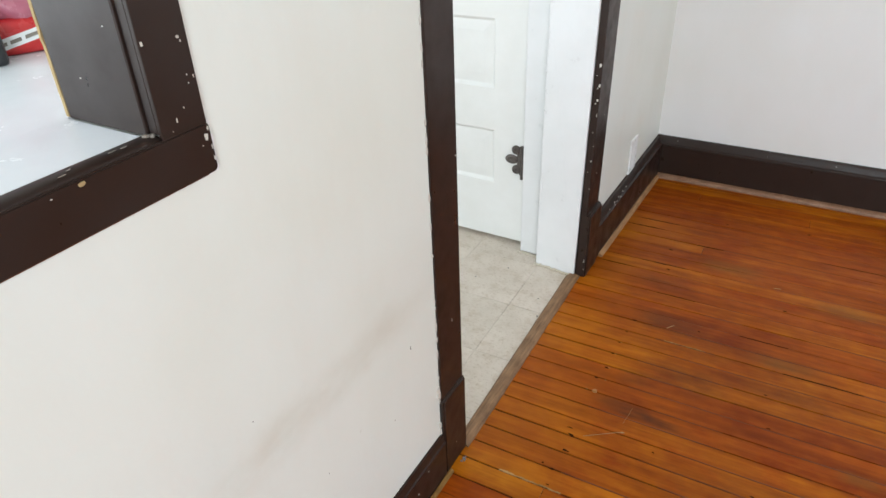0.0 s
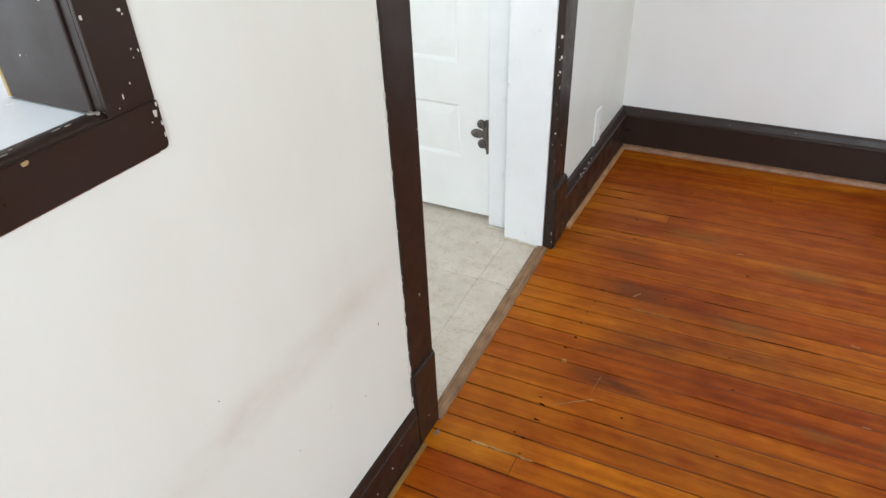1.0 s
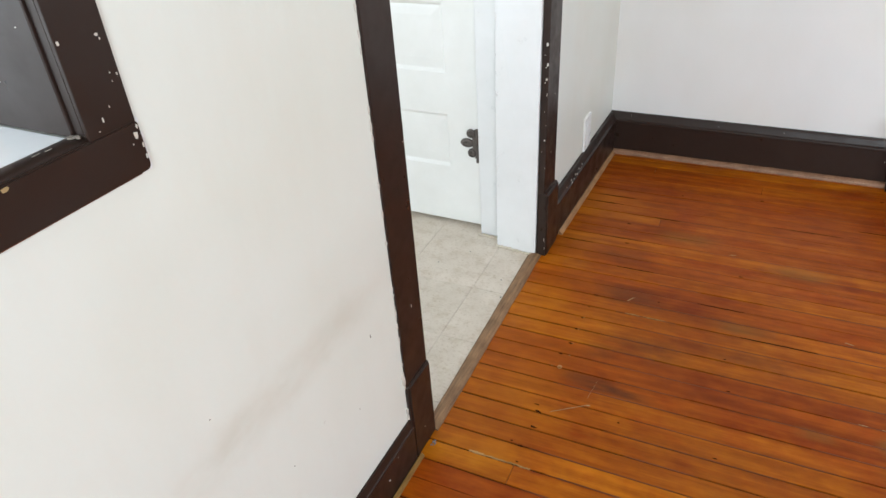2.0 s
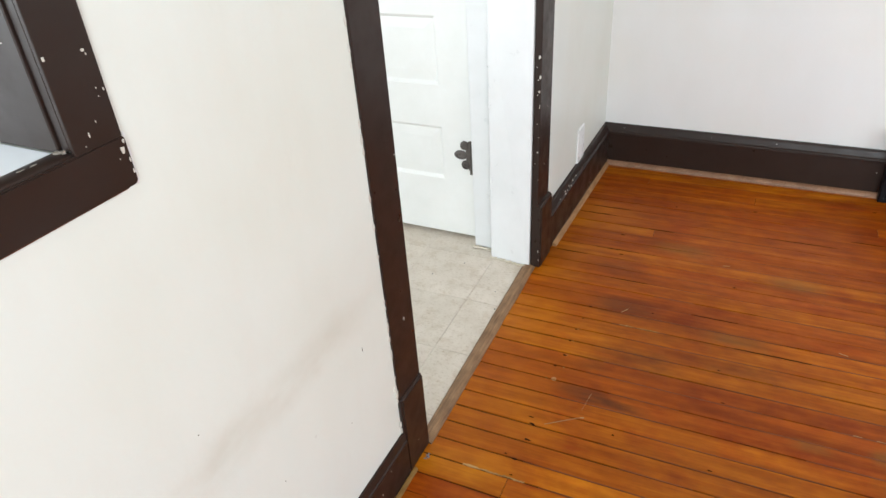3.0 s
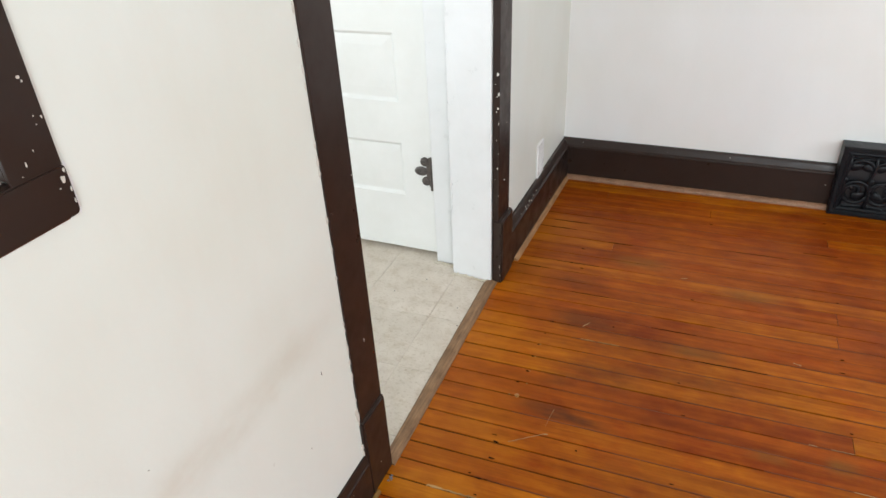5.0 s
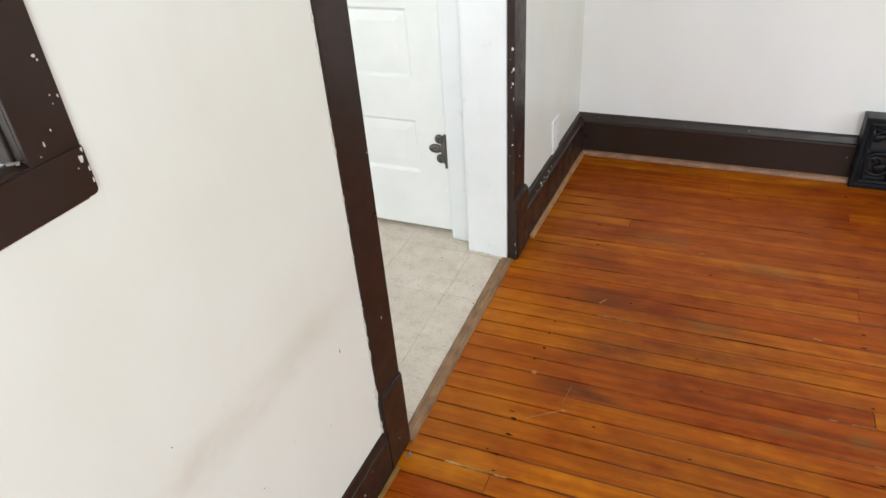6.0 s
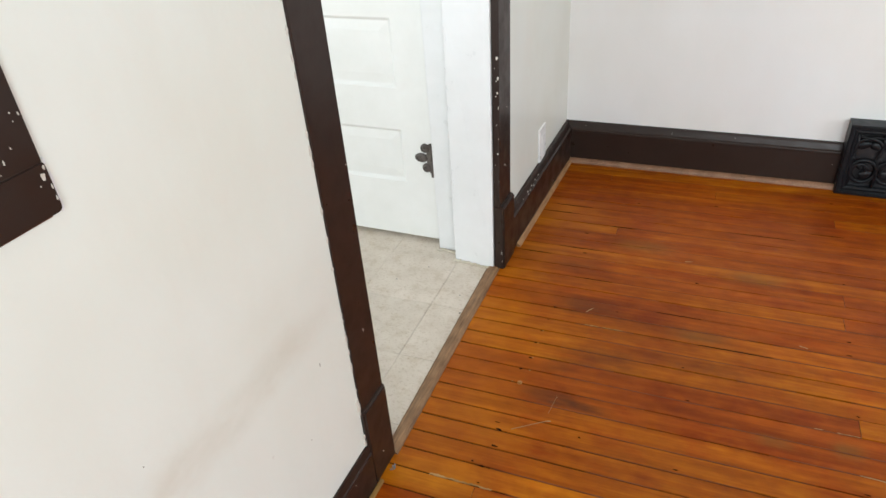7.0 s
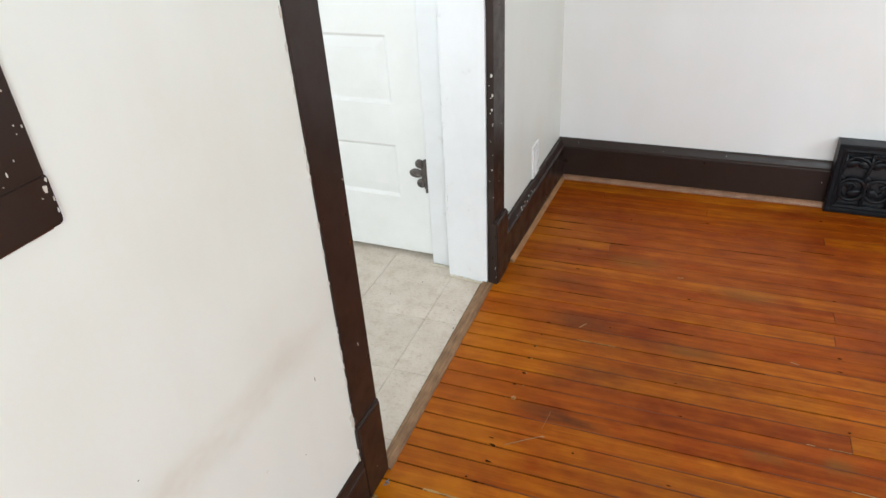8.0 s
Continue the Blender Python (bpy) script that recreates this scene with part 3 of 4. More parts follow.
for k in range(90):
    z = 0.9590 + k * 0.0088
    w = 0.0022 * noise.noise(Vector((3.1, 0, z * 90)))
    edge.append([(-0.1150 + w, -0.5593 - w, z), (-0.1107, -0.5593 - w, z), (-0.1107, -0.5534, z), (-0.1150 + w, -0.5534, z)])
sweep(bm, edge)
part("raw_edge", bm, TAN_CHIP, hatch, "bare yellowish plaster edge")
block("raw_rim", (0.0172, -1.60, 0.9016), (0.0200, -0.512, 0.9034), RIM, hatch, 0.0004, "bare reddish-brown lower edge")
# a raised lip of wall paint brushed against the frame
bm = bmesh.new()
path = [(-1.0 + k * 0.02, 0.9003) for k in range(25)] + [(-0.5035 + 0.0042 * math.sin(q), 0.9067 - 0.0042 * math.cos(q)) for q in (0.3, 0.7, 1.1, 1.5)] + [(-0.4994, 0.912 + k * 0.009) for k in range(5)] + [(-0.5005, 0.957), (-0.5018, 0.965)] + [(-0.5018, 0.98 + k * 0.02) for k in range(40)]
rings = []
for k, (y, z) in enumerate(path):
    a, b = Vector(path[max(0, k - 1)]), Vector(path[min(len(path) - 1, k + 1)])
    d = (b - a).normalized()
    w = 0.0011 + 0.0008 * noise.noise(Vector((y * 70, z * 70, 0)))
    n = Vector((d.y, -d.x))
    rings.append([(0.0165, y - n.x * w, z - n.y * w), (0.0182, y - n.x * w * 0.5, z - n.y * w * 0.5), (0.0185 + w * 0.5, y, z), (0.0180, y + n.x * w, z + n.y * w), (0.0165, y + n.x * w * 1.4, z + n.y * w * 1.4)])
sweep(bm, rings)
part("paint_lip", bm, CREAM, hatch, "raised lip of cream wall paint", True)
block("jamb", (-0.1105, -1.5498, 0.9588), (0.0173, -1.543, 1.749), DARK, hatch, 0.0012)
block("upright", (0.0174, -1.61, 0.956), (0.0222, -1.546, 1.80), DARK, hatch, 0.0025)
block("head", (0.0174, -1.62, 1.801), (0.0245, -0.503, 1.86), DARK, hatch, 0.0025)
chips(hatch, [(0.0225, -0.514, 1.041, 0.0026, 0.9), (0.0225, -0.5115, 1.037, 0.0010, 1.6), (0.0225, -0.5525, 1.044, 0.0024, 1.7), (0.0225, -0.536, 0.969, 0.0008, 4.5), (0.0225, -0.525, 0.978, 0.0007, 2.5),
              (0.0235, -0.508, 0.942, 0.0040, 1.4), (0.0235, -0.5045, 0.950, 0.0022, 1.6), (0.0235, -0.5035, 0.930, 0.0011, 4), (0.0235, -0.5035, 0.918, 0.0010, 4), (0.0235, -0.514, 0.935, 0.0011, 1), (0.0225, -0.506, 1.003, 0.0008, 3), (0.0225, -0.513, 1.006, 0.0006, 2),
              (0.0225, -0.543, 0.960, 0.0008, 1), (0.0225, -0.513, 0.998, 0.0005, 2)], "x", 11)
chips(hatch, [(0.0233, -0.644, 0.9510, 0.0062, 0.6)], "x", 12, TAN_CHIP)
chips(hatch, [(0.0233, -0.672, 0.9490, 0.002, 0.4), (0.0233, -0.735, 0.935, 0.0009, 1)], "x", 13)
chips(hatch, [(-0.014, -0.5592, 1.057, 0.0014, 0.6), (-0.070, -0.5592, 1.004, 0.0012, 1)], "y", 14)
bm = bmesh.new()
for k in range(44):
    y = -0.500 - abs(rng.gauss(0, 0.10))
    flake(bm, (0.0178, y, 0.9018 + rng.uniform(-0.001, 0.0006)), (0, 1, 0), (0, 0, 1), rng.uniform(0.0015, 0.0035), rng, 0.0004, 0.35)
for k in range(18):
    flake(bm, (0.0179, -0.4990 + rng.uniform(-0.001, 0.0012), 0.905 + abs(rng.gauss(0, 0.02))), (0, 1, 0), (0, 0, 1), rng.uniform(0.0014, 0.0030), rng, 0.0004, 2.5)
part("paint_line", bm, WHITE, hatch, "ragged white wall paint round the frame")
bm = bmesh.new()
for k in range(4):
    flake(bm, (0.012 + rng.uniform(-0.004, 0.003), -0.575 - abs(rng.gauss(0, 0.06)), 0.9598), (1, 0, 0), (0, 1, 0), rng.uniform(0.0004, 0.0007), rng, 0.0004, rng.uniform(4, 9))
for k in range(7):
    flake(bm, (0.006 + rng.uniform(-0.006, 0.010), -0.560 + rng.uniform(-0.004, 0.002), 0.9604), (1, 0, 0), (0, 1, 0), rng.uniform(0.001, 0.0025), rng, 0.001)
part("paint_crumbs", bm, DUST, hatch, "white paint worn along the sill")

# ---- kitchen side ----
cabinet = thing("base_cabinet", (-0.44, -1.3, 0), "white painted base cabinet under the counter", "cabinet")
block("body", (-0.27, -0.99, 0.1), (0.30, 0.97, 0.915), CASE, cabinet, 0.003)
block("toe_kick", (-0.21, -0.97, 0.0), (0.29, 0.95, 0.0995), CASE, cabinet)
for y0 in (-0.98, -0.32, 0.33):
    d = block("cabinet_door", (-0.292, y0, 0.12), (-0.271, y0 + 0.62, 0.9), CASE, cabinet, 0.004)
    block("knob", (-0.315, y0 + 0.54, 0.78), (-0.2925, y0 + 0.565, 0.805), BRONZE, d, 0.006)
worktop = thing("worktop", (-0.44, -1.3, 0.9155), "white laminate kitchen worktop reaching the hatch", "worktop")
bm = bmesh.new()
box(bm, (-0.32, -0.24, 0), (0.3245, 0.98, 0.0415))
part("slab", bm, COUNTER, worktop)
block("hatch_ledge", (0.3246, -0.24, 0.0305), (0.4380, 0.7400, 0.0415), COUNTER, worktop)
# package standing on the worktop
package = thing("snack_package", (-0.439, -0.459, 0.9572), "red and white printed package with pink film", "package")
package.rotation_euler = (0, 0, radians(64))
bm = bmesh.new()
box(bm, (-0.085, -0.035, 0.0), (0.085, 0.035, 0.046), 0.010, 3)
part("bag", bm, RED, package, smooth=True)
bm = bmesh.new()
box(bm, (-0.055, -0.0372, 0.015), (0.080, -0.0352, 0.029))
for v in bm.verts:
    v.co.z += 0.22 * (v.co.x - 0.05)
part("label_band", bm, PLATE, package, "white label band")
for k, (x0, x1) in enumerate(((0.01, 0.03), (0.034, 0.048), (0.053, 0.072))):
    bm = bmesh.new()
    box(bm, (x0, -0.0380, 0.0200), (x1, -0.0374, 0.0245))
    for v in bm.verts:
        v.co.z += 0.22 * (v.co.x - 0.05)
    part("print_bar", bm, DUST, package, "unreadable grey print")
bm = bmesh.new()
for cx, cz, r in ((0.052, 0.062, 0.034), (0.0, 0.072, 0.040), (-0.055, 0.066, 0.036), (0.03, 0.105, 0.040)):
    ico = bmesh.ops.create_icosphere(bm, subdivisions=3, radius=r)["verts"]
    for v in ico:
        v.co = Vector((v.co.x * 1.05, v.co.y * 0.85, v.co.z)) + Vector((cx, -0.004, cz)) + v.co.normalized() * 0.010 * noise.noise(v.co * 40)
part("film", bm, PINK, package, "crumpled pink plastic film", True)
carton = thing("black_box", (-0.398, -0.512, 0.9572), "small black plastic box on the worktop", "box")
carton.rotation_euler = (0, 0, radians(64))
bm = bmesh.new()
box(bm, (-0.055, -0.020, 0.0), (0.055, 0.020, 0.040), 0.006, 2)
part("body", bm, BLACK, carton)
block("lid", (-0.057, -0.022, 0.0405), (0.057, 0.022, 0.050), BLACK, carton, 0.004)

bm = bmesh.new()
for y, z, w, st in ((-0.176, 0.419, 0.0008, 5), (-0.533, 0.567, 0.0011, 0.7), (-0.42, 0.35, 0.0009, 1), (-0.24, 0.30, 0.0008, 2)):
    flake(bm, (FACE + 0.0004, y, z), (0, 1, 0), (0, 0, 1), w, rng, 0.0004, st)
part("scuff_mark", bm, DUST, wall_west, "small grey nicks in the paint")

# ---- panelled door with its hinge ----
door = thing("door_1", (-0.216, 0.855, 0.015), "white painted panelled door, closed", "door", kind="structure")
W = 0.76
for x0, x1 in ((-0.107, 0.0), (-W, -W + 0.107)):
    block("stile", (x0, 0, 0), (x1, 0.035, 2.0), DOOR_WHITE, door)
LEVELS = ((0.0, 0.200), (0.380, 0.512), (0.718, 0.850), (1.03, 1.16), (1.36, 1.49), (1.80, 2.0))
for z0, z1 in LEVELS:
    block("rail", (-W + 0.1071, 0.0002, z0), (-0.1071, 0.0345, z1), DOOR_WHITE, door)
for (a, z0), (z1, b) in zip(LEVELS, LEVELS[1:]):
    bm = bmesh.new()
    x0, x1 = -W + 0.1072, -0.1072
    rings = []
    for inset, y in ((0.0, 0.0015), (0.003, 0.003), (0.009, 0.0085), (0.012, 0.009), (0.038, 0.0062), (0.041, 0.006)):
        rings.append([(x0 + inset, y, z0 + inset), (x1 - inset, y, z0 + inset), (x1 - inset, y, z1 - inset), (x0 + inset, y, z1 - inset)])
    rings.insert(0, [(x0, 0.03, z0), (x1, 0.03, z0), (x1, 0.03, z1), (x0, 0.03, z1)])
    sweep(bm, rings)
    part("panel", bm, DOOR_WHITE, door)

hinge = part("hinge", (lambda b: (box(b, (-0.008, -0.005, 0.243), (-0.001, 0.001, 0.342), 0.0015), b)[1])(bmesh.new()), BRONZE, door, "aged bronze trefoil hinge")
hinge.location = (-0.0105, 0, 0)


def lobe(bm, x, z, rx, rz, depth):
    n = 18
    rings = []
    for s, y in ((1.0, 0.0), (1.0, -depth * 0.5), (0.85, -depth * 0.9), (0.62, -depth), (0.55, -depth * 0.7), (0.3, -depth * 0.7)):
        rings.append([(x + rx * s * math.cos(q), y, z + rz * s * math.sin(q)) for q in (2 * math.pi * k / n for k in range(n))])
    sweep(bm, rings)


for x, z, rx, rz in ((-0.020, 0.327, 0.0148, 0.0150), (-0.034, 0.294, 0.0225, 0.0150), (-0.018, 0.261, 0.0148, 0.0150)):
    bm = bmesh.new()
    lobe(bm, x, z, rx, rz, 0.0085)
    lf = part("leaf", bm, BRONZE, hinge)
    bm = bmesh.new()
    bmesh.ops.create_uvsphere(bm, u_segments=12, v_segments=8, radius=0.0045)
    for v in bm.verts:
        v.co = Vector((v.co.x + x - 0.003, v.co.y * 0.8 - 0.0062, v.co.z + z))
    part("screw", bm, BRONZE, lf, smooth=True)
bm = bmesh.new()
box(bm, (-0.016, -0.0045, 0.268), (-0.006, 0.0, 0.322), 0.0015)
part("plate", bm, BRONZE, hinge)
bm = bmesh.new()
bmesh.ops.create_cone(bm, cap_ends=True, segments=14, radius1=0.005, radius2=0.005, depth=0.112)
for v in bm.verts:
    v.co += Vector((0.0015, -0.005, 0.288))
part("barrel", bm, BRONZE, hinge, smooth=False)

# ---- outlet plate ----
outlet = thing("wall_outlet", (0.0118, 1.258, 0.150), "white plastic wall outlet plate above the baseboard", "outlet")
block("cover_plate", (-0.001, -0.038, 0.0), (0.0065, 0.038, 0.126), PLATE, outlet, 0.0025, segments=2)
for z in (0.036, 0.082):
    block("socket", (0.0066, -0.016, z - 0.014), (0.0085, 0.016, z + 0.014), PLATE, outlet, 0.0015)

# ---- cast-iron register ----
reg = thing("floor_register", (0.985, 1.549, 0.0), "black cast iron register grille with scroll pattern", "register")
RW, RH, BW = 0.37, 0.255, 0.030
bm = bmesh.new()


def inset(d):
    return [(d, d), (RW - d, d), (RW - d, RH - d), (d, RH - d)]


rings = [[(x, y, z) for x, z in inset(d)] for d, y in ((0.0, 0.066), (0.0, 0.004), (0.004, 0.0), (0.014, 0.0), (0.018, 0.005), (0.024, 0.004), (BW, 0.009), (BW, 0.030))]
vs = [[bm.verts.new(p) for p in ring] for ring in rings]
for a, b in zip(vs, vs[1:]):
    for k in range(4):
        bm.faces.new((a[k], a[(k + 1) % 4], b[(k + 1) % 4], b[k]))
part("frame", bm, IRON, reg)
block("backing", (0.004, 0.028, 0.004), (RW - 0.004, 0.0285, RH - 0.004), BLACK, reg)


def arc(cx, cz, r0, r1, q0, q1, n=18):
    return [(cx + (r0 + (r1 - r0) * k / n) * math.cos(q0 + (q1 - q0) * k / n), 0.012, cz + (r0 + (r1 - r0) * k / n) * math.sin(q0 + (q1 - q0) * k / n)) for k in range(n + 1)]


TAU = 2 * math.pi


def leaf_of(bm, x, z, turn, long, wide):
    """A plump cast leaf with a raised middle, lying in the plane of the grille."""
    made = bmesh.ops.create_uvsphere(bm, u_segments=10, v_segments=6, radius=1.0)["verts"]
    for v in made:
        u, w = v.co.x * long, v.co.z * wide * (1.0 - 0.45 * v.co.x)
        v.co = Vector((x + u * math.cos(turn) - w * math.sin(turn), 0.012 + v.co.y * 0.0055, z + u * math.sin(turn) + w * math.cos(turn)))


for i in range(4):
    # lower row: rings, each holding a drooping leaf; upper row: flat arches with leaves laid sideways
    cx, cz = BW + 0.039 + i * 0.0775, BW + 0.060
    f = 1 if i % 2 else -1
    bm = bmesh.new()
    tube(bm, arc(cx, cz, 0.040, 0.040, 0, TAU * 0.985, 24), 0.0070, 6, 0.7)
    tube(bm, arc(cx + f * 0.004, cz + 0.003, 0.037, 0.010, 2.0 * f, 6.6 * f, 18), 0.0058, 6, 0.8)
    leaf_of(bm, cx - f * 0.010, cz - 0.012, -0.5 * f, 0.023, 0.014)
    leaf_of(bm, cx + f * 0.015, cz + 0.016, 1.1 * f, 0.014, 0.008)
    part("scroll", bm, IRON, reg, smooth=True)
    bm = bmesh.new()
    zt = RH - BW - 0.046
    tube(bm, arc(cx, zt - 0.014, 0.042, 0.042, 0.25, math.pi - 0.25, 16), 0.0068, 6, 0.7)
    tube(bm, [(cx - 0.038, 0.013, zt + 0.036), (cx - 0.010, 0.010, zt + 0.030), (cx + 0.016, 0.010, zt + 0.036), (cx + 0.039, 0.013, zt + 0.033)], 0.0042, 6, 0.9)
    leaf_of(bm, cx - 0.014, zt + 0.006, 0.35, 0.024, 0.013)
    leaf_of(bm, cx + 0.020, zt + 0.002, -0.5, 0.020, 0.012)
    part("scroll", bm, IRON, reg, smooth=True)
for i in range(5):
    bm = bmesh.new()
    x = BW + i * 0.0775
    tube(bm, [(x, 0.013, BW + 0.002), (x + 0.004, 0.011, RH * 0.3), (x - 0.005, 0.011, RH * 0.55), (x + 0.004, 0.011, RH * 0.75), (x, 0.013, RH - BW - 0.002)], 0.0056, 6, 0.8)
    leaf_of(bm, x, BW + 0.104, 1.57, 0.012, 0.012)
    part("stem", bm, IRON, reg, smooth=True)
bm = bmesh.new()
bmesh.ops.create_uvsphere(bm, u_segments=10, v_segments=6, radius=0.0055)
for v in bm.verts:
    v.co = Vector((v.co.x + 0.012, v.co.y * 0.5, v.co.z + 0.016))
part("screw", bm, IRON, reg, smooth=True)

# ---- threshold ----
bm = bmesh.new()
arcs = ((0.0, -0.004), (0.03, 0.003), (0.16, 0.0062), (0.48, 0.0072), (0.78, 0.0060), (0.95, 0.003), (1.0, -0.004))
rings = []
for k in range(33):
    y = 0.0010 + k * (0.7675 / 32)
    w = 0.0014 * noise.noise(Vector((0, y * 9, 0)))
    left, right = 0.000 - 0.0285 * y + 0.5 * w, 0.034 - 0.019 * y + w
    rings.append([(left + (right - left) * u, y, z + 0.4 * w if z > 0 else z) for u, z in arcs])
sweep(bm, rings)
setting(part("threshold", bm, THRESHOLD), "worn grey-brown wooden threshold strip", "threshold")

# small loose things on the floor
bm = bmesh.new()
bmesh.ops.create_icosphere(bm, subdivisions=2, radius=0.0056)
for v in bm.verts:
    v.co = Vector((v.co.x * 1.2, v.co.y, v.co.z * 0.6)) * (1 + 0.4 * noise.noise(v.co * 300))
crumb = part("crumb", bm, RESIN)
crumb.location = (0.226, 0.305, 0.0022)
tagged(crumb, "tiny tan crumb lying on the floorboards", "crumb")
bm = bmesh.new()
for k in range(16):
    flake(bm, (0.041 + rng.gauss(0, 0.0024), -0.033 + rng.gauss(0, 0.005), 0.001 + abs(rng.gauss(0, 0.001))), (1, 0, 0), (0, 1, 0), rng.uniform(0.0007, 0.0019), rng, 0.0012)
debris = tagged(part("debris", bm, LINT), "grey and white paint crumbs at the plinth foot", "debris", kind="stuff")
bm = bmesh.new()
for x, y in ((-0.34, 0.475), (-0.27, 0.62), (-0.05, 0.60), (-0.02, 0.52), (-0.2, 0.71)):
    flake(bm, (x, y, 0.0008), (1, 0, 0), (0, 1, 0), rng.uniform(0.0012, 0.0025), rng, 0.0008)
tagged(part("grit", bm, BLACK), "dark specks of grit on the lino", "grit", kind="stuff")

# ---- kitchen lino, tile by tile ----
kitchen_floor = setting(block("kitchen_floor", (-2.4, -2.7, -0.04), (0.0055, 0.90, -0.0045), SUBFLOOR), "cream speckled lino floor tiles", "floor")
TILE = 0.2286
bm = bmesh.new()
box(bm, (0.0004, 0.00032, -0.004), (TILE - 0.0004, TILE - 0.00032, 0.0), 0.0002)
tile_mesh = finish("floor_tile", bm, LINO)


def strip_tile(x0, x1):
    b = bmesh.new()
    box(b, (0.0004, 0.00032, -0.004), (x1 - x0, TILE - 0.00032, 0.0), 0.0002)
    return finish("floor_tile", b, LINO)


edge_mesh = strip_tile(-0.110, 0.012)
for j in range(-14, 4):
    y = 0.307 + j * TILE
    for i in range(0, 11):
        ob = new("floor_tile", edge_mesh if i == 0 else tile_mesh)
        ob.location = Matrix.Rotation(TURN, 3, "Z") @ Vector((-i * TILE, y - 0.307, 0)) + Vector((-0.110, 0.307, 0))
        ob.rotation_euler = (0, 0, TURN)
        ob.parent = kitchen_floor

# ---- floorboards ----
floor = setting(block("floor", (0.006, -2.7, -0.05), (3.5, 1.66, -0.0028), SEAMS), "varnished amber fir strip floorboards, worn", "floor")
PITCH, SLOPE, SEAM = 0.0541, math.tan(TURN), 0.517


def row_of(x, y):
    return math.floor((y - SLOPE * (x - 0.03) - SEAM) / PITCH)


# known butt joints, and tones of single boards (0 dark red, 1 pale amber)
JOINTS = ((0.977, 0.915), (0.978, 1.324), (0.977, 0.42), (0.608, 1.419), (0.233, 1.474), (0.321, 1.105), (0.971, 0.772), (0.228, -0.048))
TONES = ((0.5, 0.915, 0.9), (1.2, 0.915, 0.2), (1.2, 1.324, 1.0), (0.8, 1.324, 0.15), (1.2, 0.42, 1.0), (0.9, 1.419, 0.7), (0.3, 1.419, 0.25),
         (0.1, 1.474, 0.2), (0.2, 1.105, 0.9), (0.6, 1.105, 0.4), (0.2, 0.60, 0.75), (0.2, 0.545, 0.9), (0.2, 0.49, 0.9), (0.2, 0.435, 0.8), (0.2, 0.385, 0.12),
         (0.2, 0.33, 0.15), (0.2, 0.275, 0.35), (0.2, 0.222, 0.75), (0.2, 0.17, 0.85), (0.2, 0.115, 0.85), (0.2, 0.06, 0.9), (0.2, 0.008, 1.05), (0.15, -0.045, 1.05), (0.4, -0.045, 0.7),
         (0.15, -0.1, -0.1), (0.3, 0.77, 0.8), (0.3, 0.71, 0.3), (0.3, 0.655, 0.35), (0.3, 1.0, 0.5), (0.3, 1.23, 0.75), (0.3, 1.28, 0.2), (0.3, 0.83, 0.4), (0.3, 0.88, 0.3))
known = {}
for x, y in JOINTS:
    known.setdefault(row_of(x, y), []).append(x)
bm = bmesh.new()
box(bm, (0, 0.0009, -0.0085), (1, PITCH - 0.0009, 0), 0)
bmesh.ops.bevel(bm, geom=[e for e in bm.edges if all(v.co.z > -0.001 for v in e.verts) and abs(e.verts[0].co.y - e.verts[1].co.y) < 0.001], offset=0.0007, segments=2, affect="EDGES")
board_mesh = finish("board", bm, FIR)
DEEP, MID, LIGHT = Vector((0.238, 0.040, 0.002)), Vector((0.29, 0.060, 0.002)), Vector((0.395, 0.111, 0.003))
rng = random.Random(21)
marks = bmesh.new()
fill = bmesh.new()
for row in range(-60, 23):
    y0 = SEAM + row * PITCH
    cuts = sorted(known.get(row, []))
    x = 0.0135
    ends = []
    if cuts:
        ends = cuts + [cuts[-1] + rng.uniform(0.9, 1.6)]
    else:
        ends = [rng.choice((0.23, 0.6, 0.98, 1.35, 1.73, 2.1)) + rng.uniform(-0.01, 0.01) if rng.random() < 0.35 and y0 < -0.4 else rng.uniform(1.25, 2.2)]
        ends.append(ends[0] + rng.uniform(0.9, 1.8))
    ends = [e for e in ends if e < 3.3] + [3.49]
    lift = rng.uniform(-0.0006, 0.0)
    for end in ends:
        ym = y0 + PITCH / 2 + SLOPE * ((x + end) / 2 - 0.03)
        if -2.66 < ym < 1.66 and end - x > 0.05:
            ob = new("board", board_mesh)
            ob.parent = floor
            ob.location = (x + 0.0006, y0 + SLOPE * (x - 0.03), lift + rng.uniform(-0.0004, 0.0))
            ob.rotation_euler = (rng.uniform(-0.004, 0.004), 0, TURN + rng.uniform(-0.0006, 0.0006))
            ob.scale = (end - x - 0.0012, (rng.choice((0.985, 0.972, 0.98, 0.990)) if -0.15 < y0 < 0.62 and x < 0.5 else rng.choice((1.026, 1.024, 1.02, 1.005, 0.985))), 1)
            tone = min(1, max(0, rng.gauss(0.46, 0.12) if row < 2 else rng.gauss(0.5, 0.2)))
            for tx, ty, tv in TONES:
                if x <= tx < end and row_of(tx, ty) == row:
                    tone = 0.5 + (tv - 0.5) * 0.68
            c = DEEP.lerp(MID, tone * 2) if tone < 0.5 else MID.lerp(LIGHT, tone * 2 - 1)
            ob.color = (*c, 1)
        x = end
    # face nails along the joists
    for jx in (0.223, 0.60, 0.975, 1.355):
        if jx > 0.3 and rng.random() < 0.22:
            ny = y0 + SLOPE * (jx - 0.03) + rng.uniform(0.001, 0.010)
            if -1.0 < ny < 1.5:
                flake(marks, (jx + rng.gauss(0, 0.006), ny, 0.0002), (1, 0, 0), (0, 1, 0), rng.uniform(0.0028, 0.0068), rng, 0.0006, rng.uniform(0.18, 0.36))
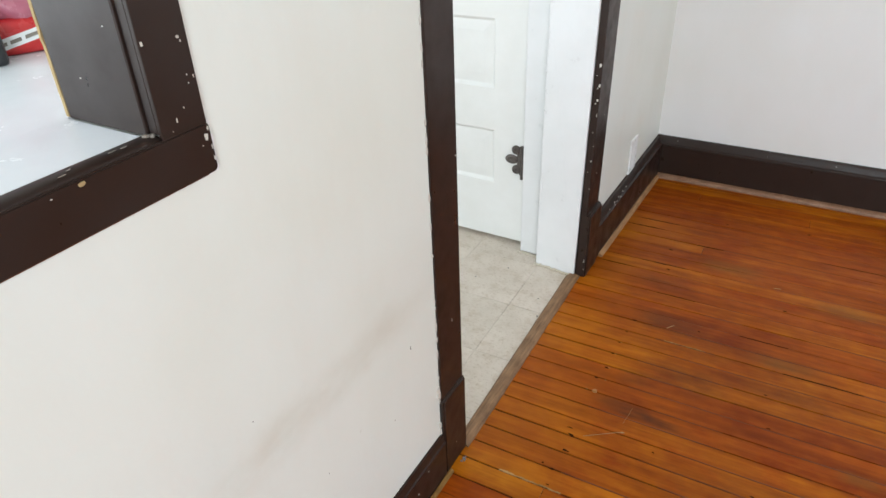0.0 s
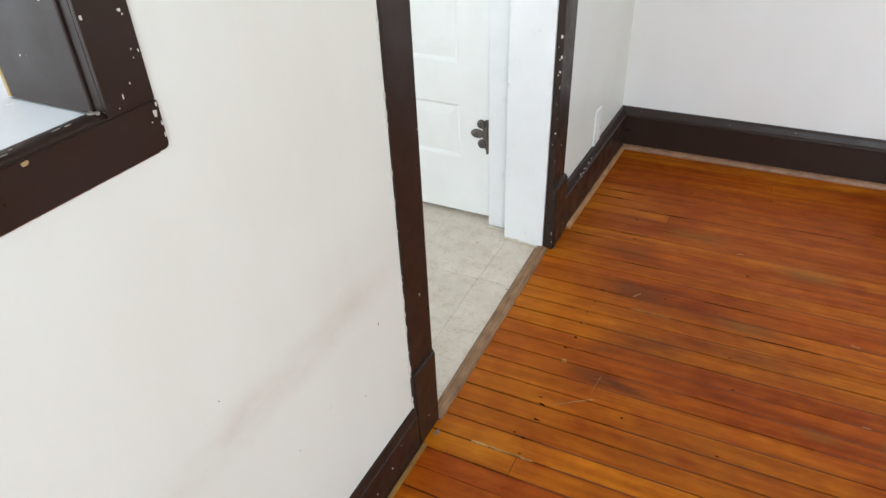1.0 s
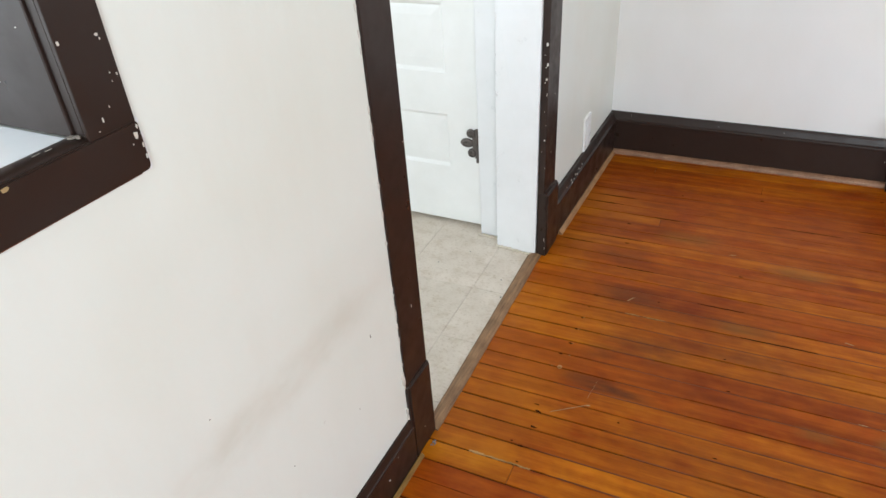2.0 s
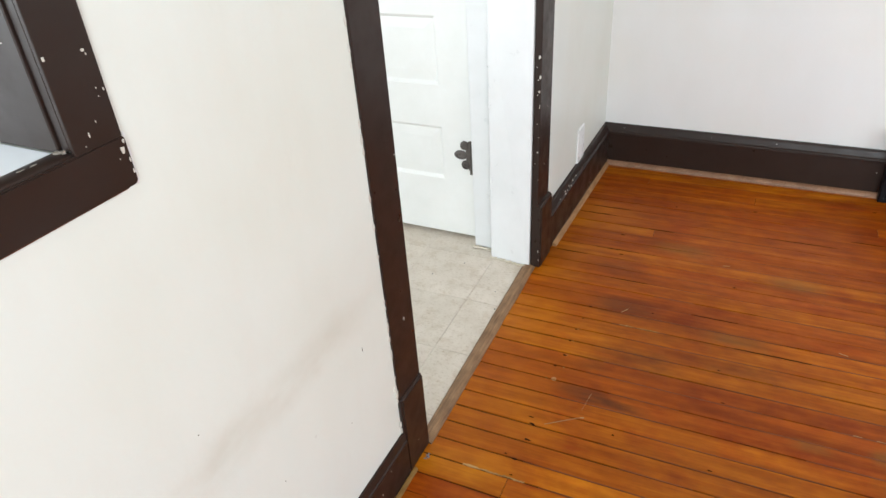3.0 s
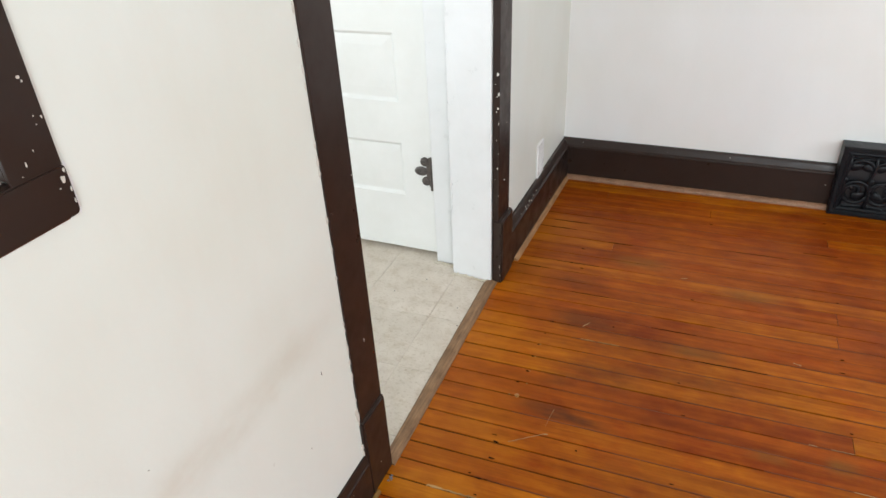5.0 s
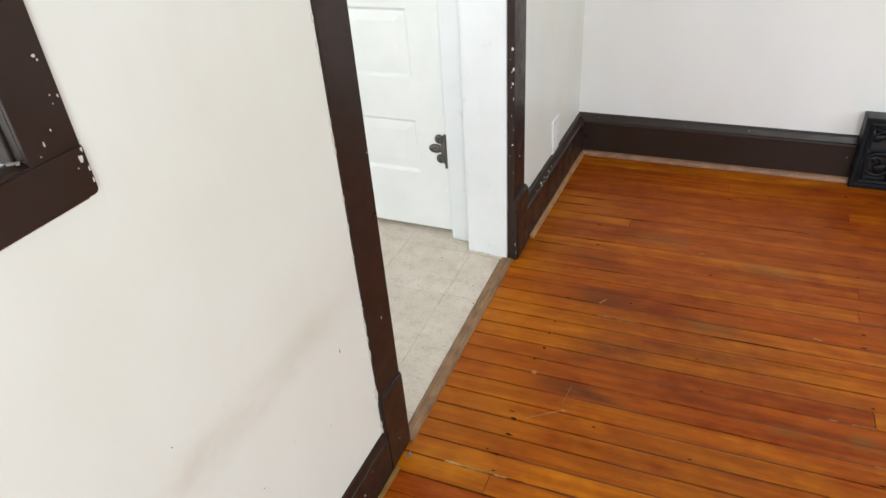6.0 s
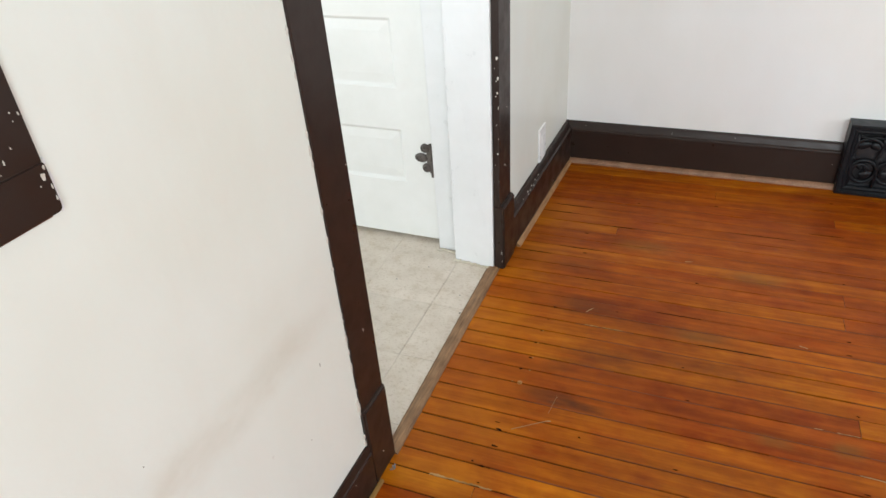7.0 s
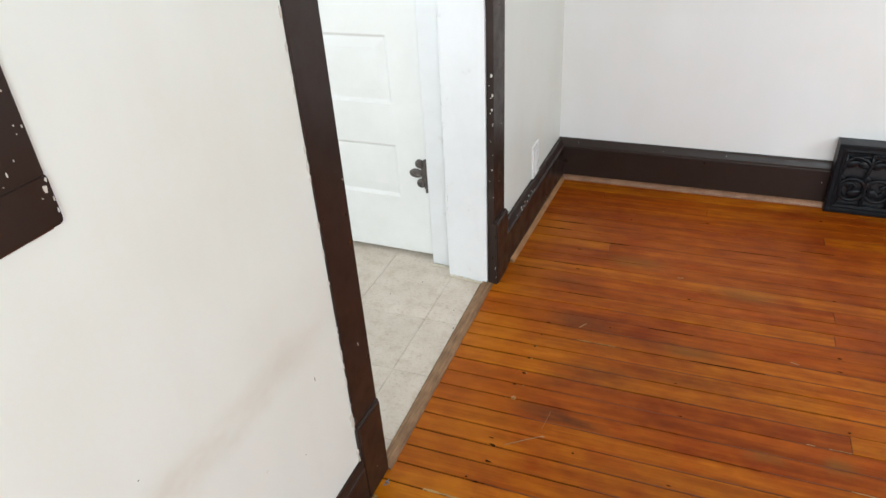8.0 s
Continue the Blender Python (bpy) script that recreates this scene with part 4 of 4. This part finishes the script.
for x, y, size, st in ((0.225, 0.145, 0.0085, 0.30), (0.229, 0.096, 0.0095, 0.24), (0.222, 0.033, 0.0095, 0.24), (0.214, 0.165, 0.006, 0.2), (0.223, 0.403, 0.0065, 0.32), (0.213, 0.355, 0.0050, 0.35),
                       (0.198, 0.040, 0.003, 0.6), (0.403, 0.181, 0.0035, 0.6), (0.222, 0.516, 0.0034, 0.7), (0.220, 0.464, 0.0034, 0.7), (0.226, 0.57, 0.003, 0.4), (0.23, 0.63, 0.006, 0.2),
                       (0.17, 1.224, 0.010, 0.16), (0.14, 1.17, 0.012, 0.14), (0.228, 1.05, 0.007, 0.2), (0.25, 0.93, 0.006, 0.25), (0.40, 0.66, 0.003, 0.7), (0.36, 1.30, 0.004, 0.3), (0.23, -0.01, 0.004, 0.3)):
    flake(marks, (x, y, 0.0002), (1, 0, 0), (0, 1, 0), size, rng, 0.0006, st)
for xa, xb, row in ((0.045, 0.185, 12), (0.085, 0.215, 13), (0.05, 0.15, 7), (0.16, 0.30, 8), (0.25, 0.36, 5), (0.5, 0.62, 3), (0.62, 0.80, 1), (0.66, 0.86, 12), (0.30, 0.38, 11), (0.9, 1.0, 13)):
    rings = []
    for k in range(17):
        x = xa + (xb - xa) * k / 16
        y = SEAM + row * PITCH + SLOPE * (x - 0.03) + rng.uniform(-0.0008, 0.0008)
        w = 0.0004 + rng.uniform(0.0005, 0.0022 if xa < 0.2 else 0.0010) * math.sin(math.pi * k / 16)
        rings.append([(x, y - w, -0.001), (x, y + w, -0.001), (x, y + w, 0.0003), (x, y - w, 0.0003)])
    sweep(marks, rings)
tagged(part("nail_marks", marks, SUBFLOOR, floor, "dark nail holes and cracked seams in the floorboards"), kind="stuff")
# tan filler in one wide gap, and pale scratches
rings = []
for k in range(40):
    x = 0.122 + k * 0.0036
    y = SEAM - 10 * PITCH + SLOPE * (x - 0.03) + rng.uniform(-0.0012, 0.0008)
    w = rng.uniform(0.0010, 0.0036) * (1.0 - 0.5 * k / 40)
    rings.append([(x, y - w, -0.001), (x, y + w, -0.001), (x, y + w, 0.0006), (x, y - w, 0.0006)])
sweep(fill, rings)
for xa, xb, row in ((0.325, 0.365, 1), (0.372, 0.43, 1)):
    rings = []
    for k in range(15):
        x = xa + (xb - xa) * k / 14
        y = SEAM + row * PITCH + SLOPE * (x - 0.03) + rng.uniform(-0.001, 0.001)
        w = 0.0003 + rng.uniform(0.0004, 0.0020) * math.sin(math.pi * k / 14)
        rings.append([(x, y - w, -0.001), (x, y + w, -0.001), (x, y + w, 0.0005), (x, y - w, 0.0005)])
    sweep(fill, rings)
for x, y in ((0.227, 0.518), (0.228, 0.465), (0.230, 0.404), (0.206, 0.305), (0.236, 0.356)):
    flake(fill, (x, y, 0.0004), (1, 0, 0), (0, 1, 0), rng.uniform(0.0018, 0.0032), rng, 0.0008, 0.6)
part("gap_filler", fill, FILLER, floor, "crumbling tan filler between boards")
bm = bmesh.new()
for (xa, ya), (xb, yb), w in (((0.25, 0.155), (0.322, 0.206), 0.0005), ((0.322, 0.206), (0.33, 0.207), 0.0018), ((0.318, 0.23), (0.324, 0.29), 0.0002), ((0.318, 0.635), (0.334, 0.658), 0.0009),
                              ((0.885, 0.3771), (0.902, 0.3775), 0.0007), ((0.930, 0.3783), (0.976, 0.3795), 0.0007), ((0.965, 0.270), (1.06, 0.268), 0.0012), ((0.55, 0.97), (0.57, 0.975), 0.0008), ((0.86, 0.66), (0.88, 0.655), 0.0009)):
    a, b = Vector((xa, ya, 0.0003)), Vector((xb, yb, 0.0003))
    d = (b - a).normalized().cross(Vector((0, 0, 1))) * w
    n = 8
    rings = []
    for k in range(n + 1):
        p = a.lerp(b, k / n) + d * rng.uniform(-0.5, 0.5)
        s = d * rng.uniform(0.3, 1.0)
        rings.append([p - s - Vector((0, 0, 0.0006)), p + s - Vector((0, 0, 0.0006)), p + s + Vector((0, 0, 0.0004)), p - s + Vector((0, 0, 0.0004))])
    sweep(bm, rings)
part("scratches", bm, TAN_CHIP, floor, "pale scratches in the varnish")

# old varnish that has run into the joints and closed them for short stretches
rng = random.Random(33)
bm = bmesh.new()
for row in range(-30, 21):
    x = rng.uniform(0.20, 0.45)
    while x < 3.3:
        end = x + rng.uniform(0.08, 0.5)
        rings = []
        for k in range(7):
            px = x + (end - x) * k / 6
            y = SEAM + row * PITCH + SLOPE * (px - 0.03)
            w = 0.0012 if 0 < k < 6 else 0.0002
            rings.append([(px, y - w, -0.003), (px, y + w, -0.003), (px, y + w, -0.0007), (px, y - w, -0.0007)])
        if -1.5 < rings[0][0][1] < 1.56:
            sweep(bm, rings)
        x = end + rng.uniform(0.03, 0.30)
tagged(part("seam_varnish", bm, VARNISH, floor, "amber varnish closing the joints in places"), kind="stuff")
